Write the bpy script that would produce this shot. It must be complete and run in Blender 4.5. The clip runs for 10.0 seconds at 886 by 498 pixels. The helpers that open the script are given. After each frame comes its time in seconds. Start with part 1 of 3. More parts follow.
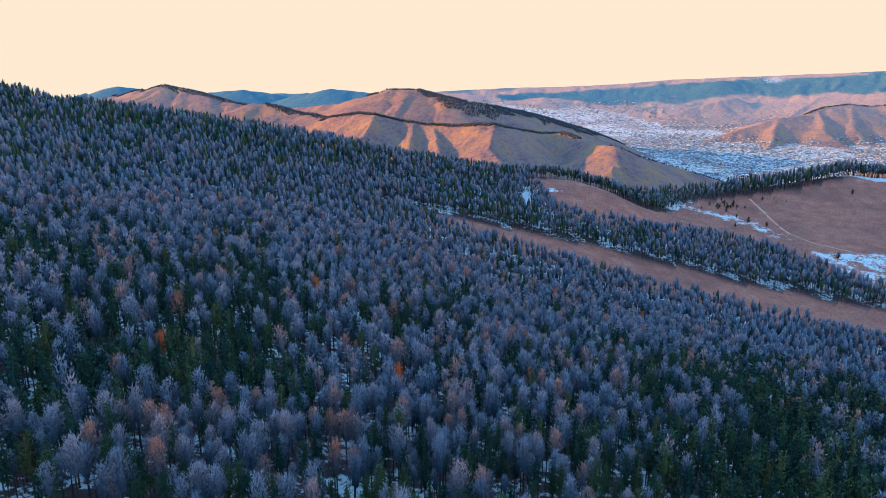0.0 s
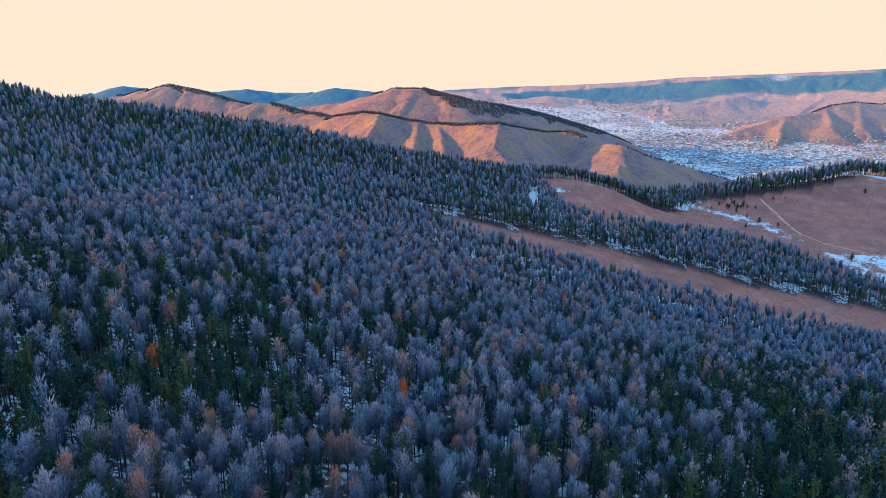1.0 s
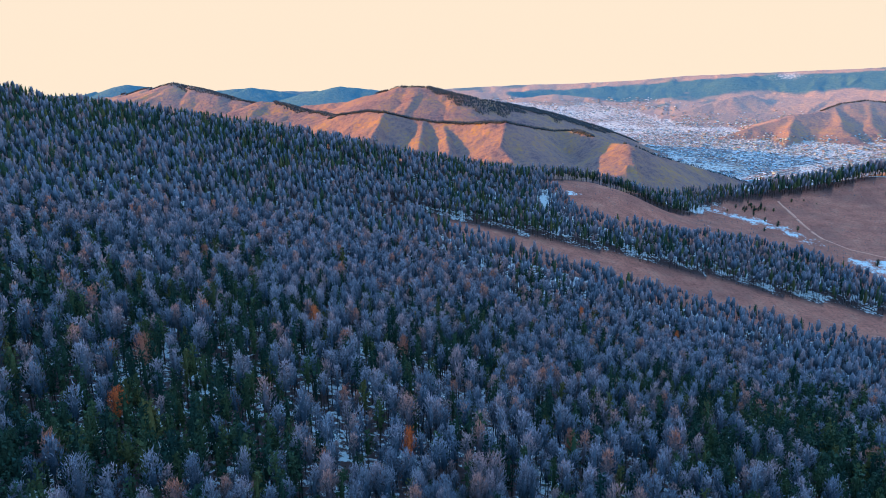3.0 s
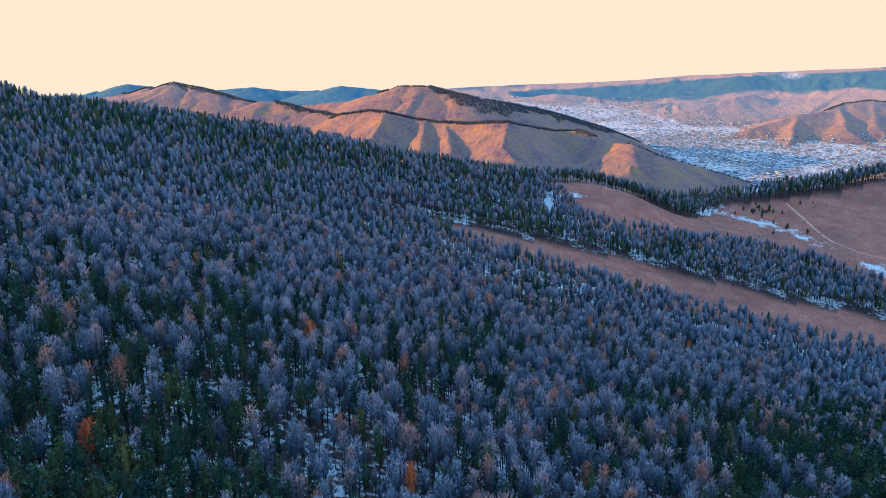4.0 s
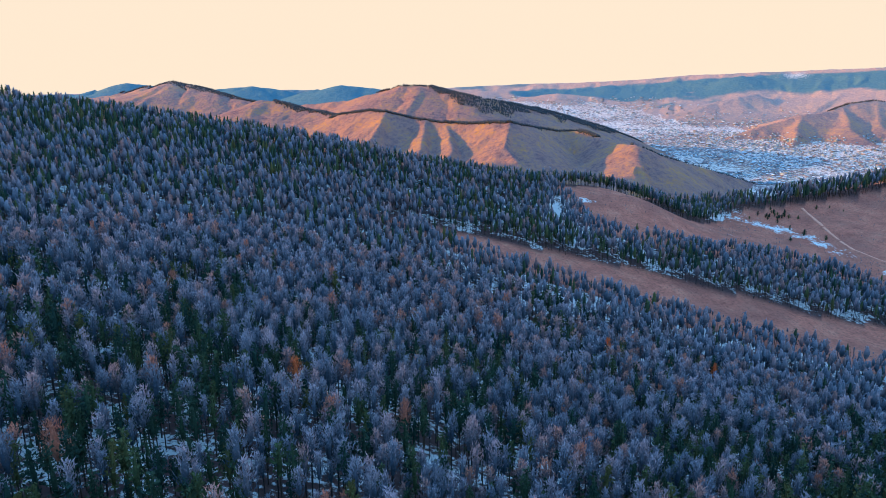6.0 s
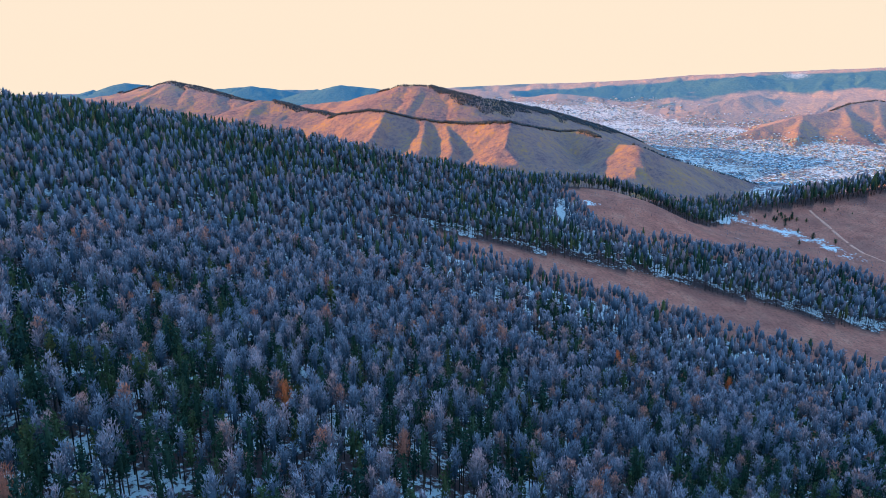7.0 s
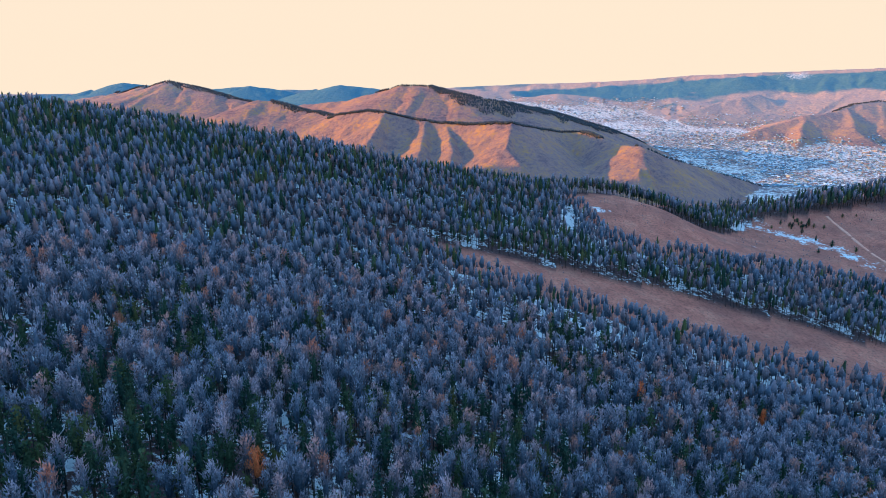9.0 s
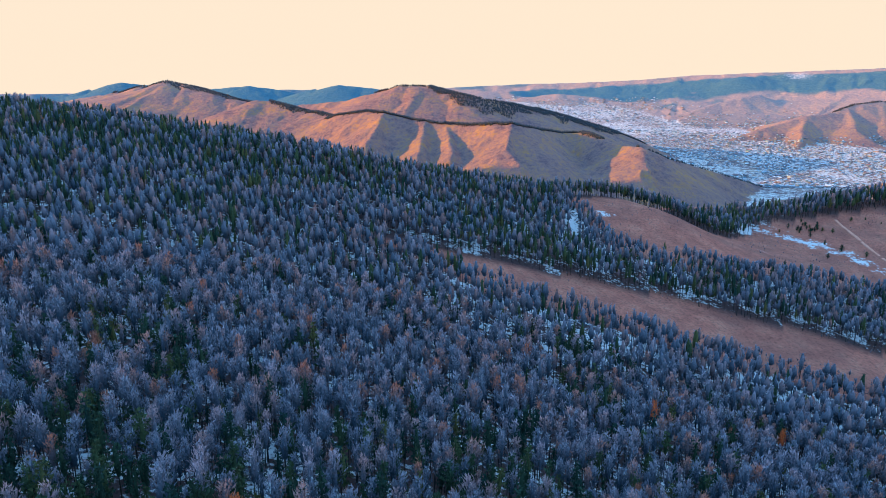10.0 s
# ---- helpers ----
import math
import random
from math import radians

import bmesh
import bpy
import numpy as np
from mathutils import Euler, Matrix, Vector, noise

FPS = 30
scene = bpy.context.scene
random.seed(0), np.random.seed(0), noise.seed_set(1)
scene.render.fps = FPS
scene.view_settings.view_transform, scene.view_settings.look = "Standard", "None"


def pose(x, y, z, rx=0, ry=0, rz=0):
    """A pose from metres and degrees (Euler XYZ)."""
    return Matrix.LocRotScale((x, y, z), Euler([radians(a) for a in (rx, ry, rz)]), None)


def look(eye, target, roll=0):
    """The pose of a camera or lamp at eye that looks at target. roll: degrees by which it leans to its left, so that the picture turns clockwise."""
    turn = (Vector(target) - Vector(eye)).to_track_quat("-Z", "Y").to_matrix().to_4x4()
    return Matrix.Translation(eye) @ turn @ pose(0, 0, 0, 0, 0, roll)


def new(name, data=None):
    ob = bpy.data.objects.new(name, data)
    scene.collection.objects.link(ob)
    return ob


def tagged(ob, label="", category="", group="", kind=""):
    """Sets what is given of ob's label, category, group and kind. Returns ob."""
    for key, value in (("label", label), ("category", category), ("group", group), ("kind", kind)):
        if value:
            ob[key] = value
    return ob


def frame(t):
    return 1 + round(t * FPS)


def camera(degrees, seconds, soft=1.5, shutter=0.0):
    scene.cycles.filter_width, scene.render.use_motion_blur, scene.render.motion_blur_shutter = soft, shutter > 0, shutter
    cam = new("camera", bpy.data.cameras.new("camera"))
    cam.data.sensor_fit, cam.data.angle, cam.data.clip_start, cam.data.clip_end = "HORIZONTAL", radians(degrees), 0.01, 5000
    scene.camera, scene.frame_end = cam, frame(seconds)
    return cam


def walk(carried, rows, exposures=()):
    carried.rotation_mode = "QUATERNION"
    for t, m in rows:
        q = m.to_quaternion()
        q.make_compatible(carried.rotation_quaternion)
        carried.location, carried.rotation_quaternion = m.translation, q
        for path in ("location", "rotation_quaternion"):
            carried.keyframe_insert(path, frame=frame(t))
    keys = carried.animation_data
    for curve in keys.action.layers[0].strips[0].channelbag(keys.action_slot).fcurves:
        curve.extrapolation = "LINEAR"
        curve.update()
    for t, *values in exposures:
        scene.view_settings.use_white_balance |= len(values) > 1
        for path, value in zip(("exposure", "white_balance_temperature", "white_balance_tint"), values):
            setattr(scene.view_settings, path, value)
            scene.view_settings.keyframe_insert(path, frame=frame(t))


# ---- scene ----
# ------------------------------------------------------------------ camera
cam = camera(68.0, 10.0, soft=0.85)
ROWS = [  # seconds, place, turn to the left, tilt, roll
    (0.0, 0.00, 0.00, 0.00, 0.000, -13.912, 0.090),
    (0.5, -0.28, 4.17, -0.06, 0.239, -13.974, 0.009),
    (1.0, -0.60, 8.50, -0.04, 0.426, -14.014, -0.059),
    (1.5, -1.00, 13.12, -0.04, 0.560, -14.039, -0.092),
    (2.0, -1.37, 18.29, 0.00, 0.665, -14.087, -0.098),
    (2.5, -1.73, 23.59, 0.03, 0.760, -14.118, -0.106),
    (4.0, -2.91, 40.29, 0.21, 0.971, -14.188, -0.086),
    (4.5, -3.39, 46.08, 0.15, 0.992, -14.207, -0.068),
    (5.0, -3.86, 51.92, 0.10, 0.998, -14.215, -0.042),
    (5.5, -4.33, 57.86, 0.10, 1.003, -14.230, -0.010),
    (7.0, -5.44, 75.95, -0.06, 0.976, -14.232, 0.012),
    (7.5, -5.84, 82.21, -0.07, 0.975, -14.221, 0.020),
    (8.0, -6.23, 88.24, -0.04, 0.973, -14.221, 0.039),
    (8.5, -6.66, 94.34, -0.04, 0.964, -14.223, 0.048),
    (9.0, -7.07, 100.61, -0.02, 0.934, -14.234, 0.065),
    (9.5, -7.48, 106.85, 0.04, 0.910, -14.233, 0.090),
    (10.0, -7.94, 113.00, 0.19, 0.862, -14.234, 0.097),
]


def aim(x, y, z, yaw, tilt, roll):
    a, b = radians(yaw), radians(tilt)
    way = Vector((-math.sin(a) * math.cos(b), math.cos(a) * math.cos(b), math.sin(b)))
    eye = Vector((x, y, z))
    return look(eye, eye + way * 10, roll)


walk(cam, [(r[0], aim(*r[1:])) for r in ROWS])

# ------------------------------------------------------------------ light
SUN_DIR = Vector((-0.985, -0.04, 0.180)).normalized()
SUN_ELEV = math.asin(SUN_DIR.z)
scene.view_settings.exposure = 1.25

world = bpy.data.worlds.new("evening_sky")
scene.world = world
world.use_nodes = True
wn, wl = world.node_tree.nodes, world.node_tree.links
wn.clear()
w_out = wn.new("ShaderNodeOutputWorld")
w_sky = wn.new("ShaderNodeTexSky")
w_sky.sky_type = "NISHITA"
w_sky.sun_disc = False
w_sky.sun_elevation = SUN_ELEV
w_sky.sun_rotation = math.atan2(SUN_DIR.x, SUN_DIR.y)
w_sky.altitude = 1400
w_bg_sky = wn.new("ShaderNodeBackground")
w_bg_sky.inputs["Strength"].default_value = 0.05
wl.new(w_sky.outputs["Color"], w_bg_sky.inputs["Color"])
# pale evening haze low down, passing upwards into clear blue
w_co = wn.new("ShaderNodeTexCoord")
w_sep = wn.new("ShaderNodeSeparateXYZ")
wl.new(w_co.outputs["Generated"], w_sep.inputs[0])
w_map = wn.new("ShaderNodeMapRange")
w_map.interpolation_type = "SMOOTHSTEP"
w_map.inputs["From Min"].default_value = 0.125
w_map.inputs["From Max"].default_value = 0.26
wl.new(w_sep.outputs["Z"], w_map.inputs["Value"])
w_haze = wn.new("ShaderNodeBackground")
w_haze.inputs["Color"].default_value = (0.421, 0.347, 0.2695, 1)
w_blue = wn.new("ShaderNodeBackground")
w_blue.inputs["Color"].default_value = (0.084, 0.275, 0.61, 1)
w_mix = wn.new("ShaderNodeMixShader")
wl.new(w_map.outputs["Result"], w_mix.inputs["Fac"])
# the haze glows towards the low sun
w_dot = wn.new("ShaderNodeVectorMath")
w_dot.operation = "DOT_PRODUCT"
w_dot.inputs[1].default_value = SUN_DIR
wl.new(w_co.outputs["Generated"], w_dot.inputs[0])
w_side = wn.new("ShaderNodeMapRange")
w_side.interpolation_type = "SMOOTHSTEP"
w_side.inputs["From Min"].default_value = 0.64
w_side.inputs["From Max"].default_value = 1.0
wl.new(w_dot.outputs["Value"], w_side.inputs["Value"])
w_glow = wn.new("ShaderNodeBackground")
w_glow.inputs["Color"].default_value = (1.0, 0.42, 0.25, 1)
w_glow.inputs["Strength"].default_value = 5.5
w_low = wn.new("ShaderNodeMixShader")
wl.new(w_side.outputs["Result"], w_low.inputs["Fac"])
wl.new(w_haze.outputs[0], w_low.inputs[1])
wl.new(w_glow.outputs[0], w_low.inputs[2])
wl.new(w_low.outputs[0], w_mix.inputs[1])
w_add = wn.new("ShaderNodeAddShader")
wl.new(w_blue.outputs[0], w_add.inputs[0])
wl.new(w_bg_sky.outputs[0], w_add.inputs[1])
wl.new(w_add.outputs[0], w_mix.inputs[2])
wl.new(w_mix.outputs[0], w_out.inputs["Surface"])

sun_data = bpy.data.lights.new("sun", "SUN")
sun_data.energy = 2.5
sun_data.angle = radians(0.5)
sun_data.color = (1.0, 0.54, 0.02)
sun = new("sun", sun_data)
sun.matrix_world = look(SUN_DIR * 100, (0, 0, 0))

# ------------------------------------------------------------------ noise and terrain


def hash2(i, j, seed):
    v = np.sin(i * 127.1 + j * 311.7 + seed * 74.7) * 43758.5453
    return v - np.floor(v)


def vnoise(x, y, seed=0):
    i, j = np.floor(x), np.floor(y)
    u, v = x - i, y - j
    u, v = u * u * (3 - 2 * u), v * v * (3 - 2 * v)
    a, b = hash2(i, j, seed), hash2(i + 1, j, seed)
    c, d = hash2(i, j + 1, seed), hash2(i + 1, j + 1, seed)
    return a + (b - a) * u + (c - a) * v + (a - b - c + d) * u * v


def fbm(x, y, octaves=4, seed=0):
    total, amp, norm = 0.0, 1.0, 0.0
    for k in range(octaves):
        total = total + amp * vnoise(x * 2 ** k + 17.3 * k, y * 2 ** k - 9.1 * k, seed + k)
        norm += amp
        amp *= 0.5
    return total / norm


def smooth(a, b, v):
    t = np.clip((v - a) / (b - a), 0, 1)
    return t * t * (3 - 2 * t)


# the forested hillside: a gentle cubic slope with a few swells
SLOPE = (-88.8, -68.6, 9.9, 0.5, 6.5, 28.0, 13.4, 0.4, 1.7, -4.6)
SWELLS = ((150, 345, -5.5, 65), (60, 150, 8.7, 65), (95, 545, 4.0, 65), (230, 600, -7.4, 65), (150, 470, 3.0, 60),
          (-150, 430, 3.6, 65), (40, 430, 2.4, 65), (112, 562, 8.0, 34), (136, 550, 4.5, 20), (205, 600, -4.0, 34),
          (-40, 190, 5.1, 38), (-20, 120, -1.8, 38), (40, 120, 2.2, 38), (40, 250, -1.5, 38), (90, 300, -3.6, 38), (150, 400, 2.2, 38),
          (230, 410, 1.6, 38), (110, 575, -2.0, 38), (180, 535, 3.0, 38), (-100, 510, 3.1, 38), (-80, 260, 1.4, 38), (0, 520, 5.6, 38))
CREST_X = (-700, -330, -200, 0, 60, 105, 160, 230, 300, 360, 420, 500, 700)
CREST_Y = (560, 535, 530, 535, 552, 578, 592, 625, 645, 662, 690, 712, 760)


def crest(x):
    return np.interp(x, CREST_X, CREST_Y)


def hillside(x, y):
    xc, yc = np.clip(x, -300, 430), np.clip(y, 60, 690)
    u, v = xc / 300, (yc - 350) / 300
    a = SLOPE
    z = (a[0] + a[1] * u + a[2] * v + a[3] * u * u + a[4] * u * v + a[5] * v * v
         + a[6] * u ** 3 + a[7] * u * u * v + a[8] * u * v * v + a[9] * v ** 3)
    for sx, sy, h, w in SWELLS:
        z = z + h * np.exp(-((xc - sx) ** 2 + (yc - sy) ** 2) / (2 * w * w))
    # the western rise, out of view, is heightened to block the low sun
    z = z + 300 * np.tanh(np.maximum(0, -318 - x) / 1000) + 210 * smooth(-470, -900, x) * (1 - smooth(0.75, 1.05, y / np.maximum(1, -x))) - 30 * np.tanh(np.maximum(0, x - 430) / 300)
    past = np.maximum(0, y - crest(x) - 4)
    z = z - 0.36 * (np.sqrt(past ** 2 + 400) - 20)
    return z + 1.6 * (fbm(x / 22, y / 22, 3, 3) - 0.5)


# crest lines of the hills beyond: (points along the crest, steepness, roundness)
HILLS = {
    "blue_hill_west": ([(-2500, 4000, -110), (-2089, 4000, -39), (-1918, 4000, -3), (-1753, 4000, -22), (-1500, 4000, -90)], 0.30, 60),
    "blue_hill_mid": ([(-1453, 3900, -79), (-1351, 3900, -35), (-1155, 3900, -22), (-993, 3900, -41), (-800, 3900, -90)], 0.30, 60),
    "blue_hill_east": ([(-880, 3700, -80), (-740, 3700, -33), (-615, 3700, -12), (-446, 3700, -30), (-230, 3700, -90)], 0.30, 60),
    "far_rim": ([(-4200, 4700, -90), (-1968, 4850, -75), (-1153, 4850, -51), (-666, 4850, -51), (-16, 4850, -35), (470, 4850, -11),
                 (875, 4850, 0), (1279, 4850, 20), (1680, 4850, 51), (2083, 4850, 67), (2459, 4750, 82), (2825, 4600, 98),
                 (3100, 4450, 110), (3700, 3900, 130)], 0.24, 40),
    "far_step": ([(-21, 4300, -74), (158, 4350, -54), (358, 4380, -47), (559, 4400, -61), (743, 4420, -47), (930, 4450, -37)], 0.24, 20),
    "far_step_low": ([(425, 4150, -84), (613, 4150, -64), (797, 4130, -77), (960, 4100, -83)], 0.22, 20),
    "far_step_high": ([(1027, 4560, -12), (1249, 4560, 2), (1468, 4550, 13)], 0.16, 30),
    "low_foot": ([(1130, 3980, -119), (1285, 3960, -99), (1404, 3930, -105), (1507, 3900, -123)], 0.20, 20),
    "blue_range": ([(714, 4450, -100), (932, 4450, -68), (1236, 4400, -28), (1410, 4380, 0), (1629, 4350, 14), (1787, 4330, 40),
                    (1919, 4330, 26), (2066, 4330, -5), (2172, 4300, -30)], 0.26, 40),
    "blue_range_spur": ([(1410, 4380, 0), (1330, 4250, -52), (1240, 4130, -104)], 0.24, 25),
    "blue_range_fork": ([(1787, 4330, 40), (1690, 4200, -22), (1560, 4060, -92)], 0.26, 25),
    "foothill": ([(442, 4300, -112), (682, 4250, -100), (882, 4200, -108), (1042, 4150, -116)], 0.14, 50),
    "blue_range_east": ([(2167, 4250, -18), (2247, 4200, 2), (2337, 4150, 44), (2450, 4100, 50), (2578, 4050, 37)], 0.30, 30),
    "back_hills": ([(1805, 4199, -82), (1891, 4167, -58), (2056, 4146, -31), (2183, 4114, -24), (2264, 4093, -46), (2365, 4062, -7), (2485, 4009, -1), (2640, 3903, 20)], 0.42, 15),
    "back_spur": ([(2056, 4146, -31), (2026, 4083, -65), (2004, 4020, -106)], (0.36, 0.6), 6),
    "back_spur_east": ([(2365, 4062, -7), (2332, 3988, -53), (2310, 3914, -101)], (0.36, 0.6), 6),
    "west_peak": ([(-1900, 2980, -110), (-1646, 2950, -77), (-1439, 2940, -43), (-1313, 2940, -16), (-1212, 2940, 5),
                   (-1101, 2900, -16), (-948, 2800, -43), (-781, 2700, -77)], 0.30, 40),
    "low_peak": ([(-768, 2250, -106), (-708, 2220, -80), (-623, 2200, -55), (-575, 2190, -57), (-513, 2150, -68), (-423, 2080, -84),
                  (-333, 1980, -92)], 0.36, 20),
    "low_spur": ([(-575, 2190, -57), (-556, 2120, -84), (-560, 2040, -120)], (0.36, 0.8), 5),
    "middle_peak": ([(-589, 2650, -84), (-394, 2550, -64), (-275, 2450, -34), (-189, 2400, -12), (-87, 2380, -12), (31, 2300, -40),
                     (147, 2300, -60), (275, 2400, -86), (414, 2500, -121), (510, 2550, -148), (700, 2600, -239)], 0.38, 30),
    "front_ridge": ([(-351, 1960, -96), (-324, 1930, -86), (-232, 1870, -72), (-186, 1830, -75), (-114, 1830, -92), (-40, 1790, -100),
                     (19, 1750, -101), (92, 1690, -95), (127, 1660, -94), (209, 1800, -115), (286, 1880, -129), (335, 1880, -126),
                     (363, 1770, -135), (389, 1680, -142), (410, 1590, -139), (579, 1780, -198), (740, 1880, -244), (857, 1960, -281)], 0.56, 8),
    "spur_seven": ([(147, 2300, -61), (150, 2240, -78), (140, 2150, -110)], 0.5, 8),
    # spurs: gentle towards the west, steep towards the east
    "spur_one": ([(-186, 1830, -75), (-190, 1770, -96), (-206, 1670, -132)], (0.46, 0.95), 3),
    "spur_two": ([(-80, 1805, -97), (-81, 1720, -122), (-83, 1610, -150)], (0.46, 0.95), 3),
    "spur_two_low": ([(-26, 1780, -101), (-17, 1680, -128), (-10, 1590, -152)], (0.50, 0.8), 3),
    "spur_three": ([(127, 1660, -94), (117, 1600, -120), (109, 1550, -140), (138, 1460, -168)], (0.46, 1.1), 2),
    "bowl_spur": ([(286, 1880, -129), (250, 1770, -172), (236, 1650, -216)], (0.50, 0.42), 14),
    "spur_four": ([(410, 1590, -139), (402, 1540, -156), (378, 1470, -178), (366, 1390, -206)], (0.34, 0.95), 3),
    "end_spur": ([(579, 1780, -198), (560, 1700, -224), (530, 1600, -258)], (0.34, 0.5), 8),
    "valley_hill": ([(1090, 3480, -160), (1278, 3560, -118), (1395, 3620, -91), (1479, 3650, -74), (1621, 3720, -60), (1740, 3750, -100),
                     (1837, 3760, -145)], 0.40, 10),
    "spur_eight": ([(1488, 3650, -77), (1484, 3540, -134), (1368, 3420, -184)], (0.30, 0.5), 4),
    "spur_nine": ([(1621, 3720, -60), (1650, 3620, -108), (1660, 3540, -150)], (0.32, 0.5), 5),
    "east_hill": ([(1155, 2880, -222), (1310, 2950, -182), (1435, 3000, -157), (1514, 3030, -139), (1680, 3100, -122), (1812, 3170, -91),
                   (1936, 3200, -82), (2036, 3220, -90), (2292, 3220, -72), (3000, 3200, -50)], 0.40, 10),
    "spur_five": ([(1514, 3030, -139), (1424, 2850, -199), (1260, 2580, -262)], (0.26, 0.50), 4),
    "spur_six": ([(1745, 3130, -108), (1665, 2920, -176), (1560, 2690, -250)], (0.26, 0.50), 5),
    "spur_ten": ([(1936, 3200, -82), (1824, 2980, -164), (1701, 2760, -236)], (0.26, 0.50), 5),
    "near_shoulder": ([(900, 1500, -230), (950, 1500, -213), (1020, 1500, -188), (1110, 1500, -168), (1500, 1450, -120)], 0.3, 30),
}


REACH = {"far_rim": 4780, "far_step_high": 4720, "blue_range": 4600, "blue_range_east": 4620, "back_hills": 4700, "back_spur": 4650, "back_spur_east": 4650, "blue_hill_west": 4250}
for key_, limit in REACH.items():
    # hills past the rim of the sheet are drawn in along the line of sight
    p_, k_, w_ = HILLS[key_]
    HILLS[key_] = ([tuple(c * min(1.0, limit / math.hypot(p[0], p[1])) for c in p) for p in p_], k_, w_)


def floor_height(x, y):
    """The valley floor, rising into a side valley in the east."""
    return np.interp(y, (2050, 3000, 4000, 4800), (-285, -223, -113, -88)) + 24 * smooth(1500, 1800, x) * smooth(3350, 3700, y)


def hills(x, y):
    """All crests with their flanks: each flank is ribbed by gullies that run down the slope."""
    wx = x + 34 * (fbm(x / 170, y / 170, 3, 11) - 0.5)
    wy = y + 34 * (fbm(x / 170, y / 170, 3, 14) - 0.5)
    total, top = np.zeros_like(x), np.full_like(x, -1e9)
    for number, (pts, k, w) in enumerate(HILLS.values()):
        best, off, run = np.full_like(x, -1e9), np.zeros_like(x), np.zeros_like(x)
        done = 0.0
        for (x0, y0, z0), (x1, y1, z1) in zip(pts[:-1], pts[1:]):
            dx, dy = x1 - x0, y1 - y0
            near = np.hypot(x - x0, y - y0)
            hold = smooth(0, 140, near)
            px, py = x + (wx - x) * hold, y + (wy - y) * hold
            t = np.clip(((px - x0) * dx + (py - y0) * dy) / (dx * dx + dy * dy), 0, 1)
            d = np.hypot(px - x0 - t * dx, py - y0 - t * dy)
            kk = k if isinstance(k, float) else np.where(px < x0 + t * dx, k[0], k[1])
            h = z0 + t * (z1 - z0) - kk * (np.sqrt(d * d + w * w) - w)
            win = h > best
            best, off, run = np.where(win, h, best), np.where(win, d, off), np.where(win, done + t * math.hypot(dx, dy), run)
            done += math.hypot(dx, dy)
        rib = np.abs(2 * vnoise(run / 62 + 0.4 * vnoise(x / 90, y / 90, number), off / 420, 40 + number) - 1)
        fine = np.abs(2 * vnoise(run / 24, off / 260, 70 + number) - 1)
        best = best - (13 * (1 - rib) + 4.5 * (1 - fine)) * (1 - np.exp(-off / 70))
        rise = np.maximum(top, best)
        total = total * np.exp((top - rise) / 2.5) + np.exp((best - rise) / 2.5)
        top = rise
    return top + 2.5 * np.log(total) + 5.0 * (fbm(x / 48, y / 48, 4, 5) - 0.5)


def height(x, y):
    x, y = np.asarray(x, float), np.asarray(y, float)
    shape = x.shape
    x, y = np.atleast_1d(x).ravel(), np.atleast_1d(y).ravel()
    far = np.full_like(x, -1e4)
    out = (y > 900) | (np.hypot(x, y) > 1400)
    if out.any():
        far[out] = hills(x[out], y[out])
    zs = np.stack([hillside(x, y), far, floor_height(x, y) + 2 * (fbm(x / 60, y / 60, 2, 8) - 0.5)])
    top = zs.max(0)
    return (top + 3.0 * np.log(np.exp((zs - top) / 3.0).sum(0))).reshape(shape)


def floor_share(x, y):
    """1 on the flat valley floor, 0 up the hills."""
    f = floor_height(x, y)
    return 1 - smooth(-4, 10, np.maximum(hills(x, y), hillside(x, y)) - f)


# ------------------------------------------------------------------ plan of woods and clearings
BAND_X = (-60, -25, 13, 99, 161, 255, 400, 700)
BAND_Y = (424, 416, 403, 399, 388, 368, 335, 270)
BAND_W = (0, 8, 21, 26, 28, 32, 36, 40)
EDGE_X = (66, 74, 86, 110, 162, 200, 250, 275, 292, 312, 345, 450)
EDGE_Y = (600, 545, 478, 472, 480, 495, 492, 456, 426, 410, 398, 380)


def band(x, y):
    """Less than 1 inside the long grassy clearing."""
    return np.abs(y - np.interp(x, BAND_X, BAND_Y)) / np.maximum(0.1, np.interp(x, BAND_X, BAND_W))


def saddle(x):
    """How far the ridge wood comes down the slope beside the dome."""
    return np.interp(x, (118, 140, 165, 190, 215, 240), (0, 14, 30, 30, 16, 0))


def bare_top(x, y):
    """1 on the bare dome and the grassy slopes before the ridge wood."""
    inside = smooth(-5, 5, y - np.interp(x, EDGE_X, EDGE_Y)) * smooth(-4, 4, crest(x) + 1 - saddle(x) - y)
    return inside * (x > 66)


def wooded(x, y):
    edge = 5 * (fbm(x / 14, y / 14, 2, 21) - 0.5)
    open_ = (band(x, y) < 1 + edge / 20) | (bare_top(x + edge, y + edge) > 0.5)
    past = y - crest(x)
    return ~open_ & (past < 60)


# ------------------------------------------------------------------ materials
def material(name, rough=0.9, spec=0.2):
    m = bpy.data.materials.new(name)
    m.use_nodes = True
    n, l = m.node_tree.nodes, m.node_tree.links
    b = n["Principled BSDF"]
    b.inputs["Roughness"].default_value = rough
    b.inputs["Specular IOR Level"].default_value = spec
    return m, n, l, b


def ramp(n, stops):
    r = n.new("ShaderNodeValToRGB")
    e = r.color_ramp.elements
    while len(e) < len(stops):
        e.new(0.5)
    for el, (p, c) in zip(e, stops):
        el.position, el.color = p, (*c, 1)
    return r


def noise_tex(n, l, coord, scale, detail=4, rough=0.55):
    t = n.new("ShaderNodeTexNoise")
    t.inputs["Scale"].default_value = scale
    t.inputs["Detail"].default_value = detail
    t.inputs["Roughness"].default_value = rough
    l.new(coord, t.inputs["Vector"])
    return t


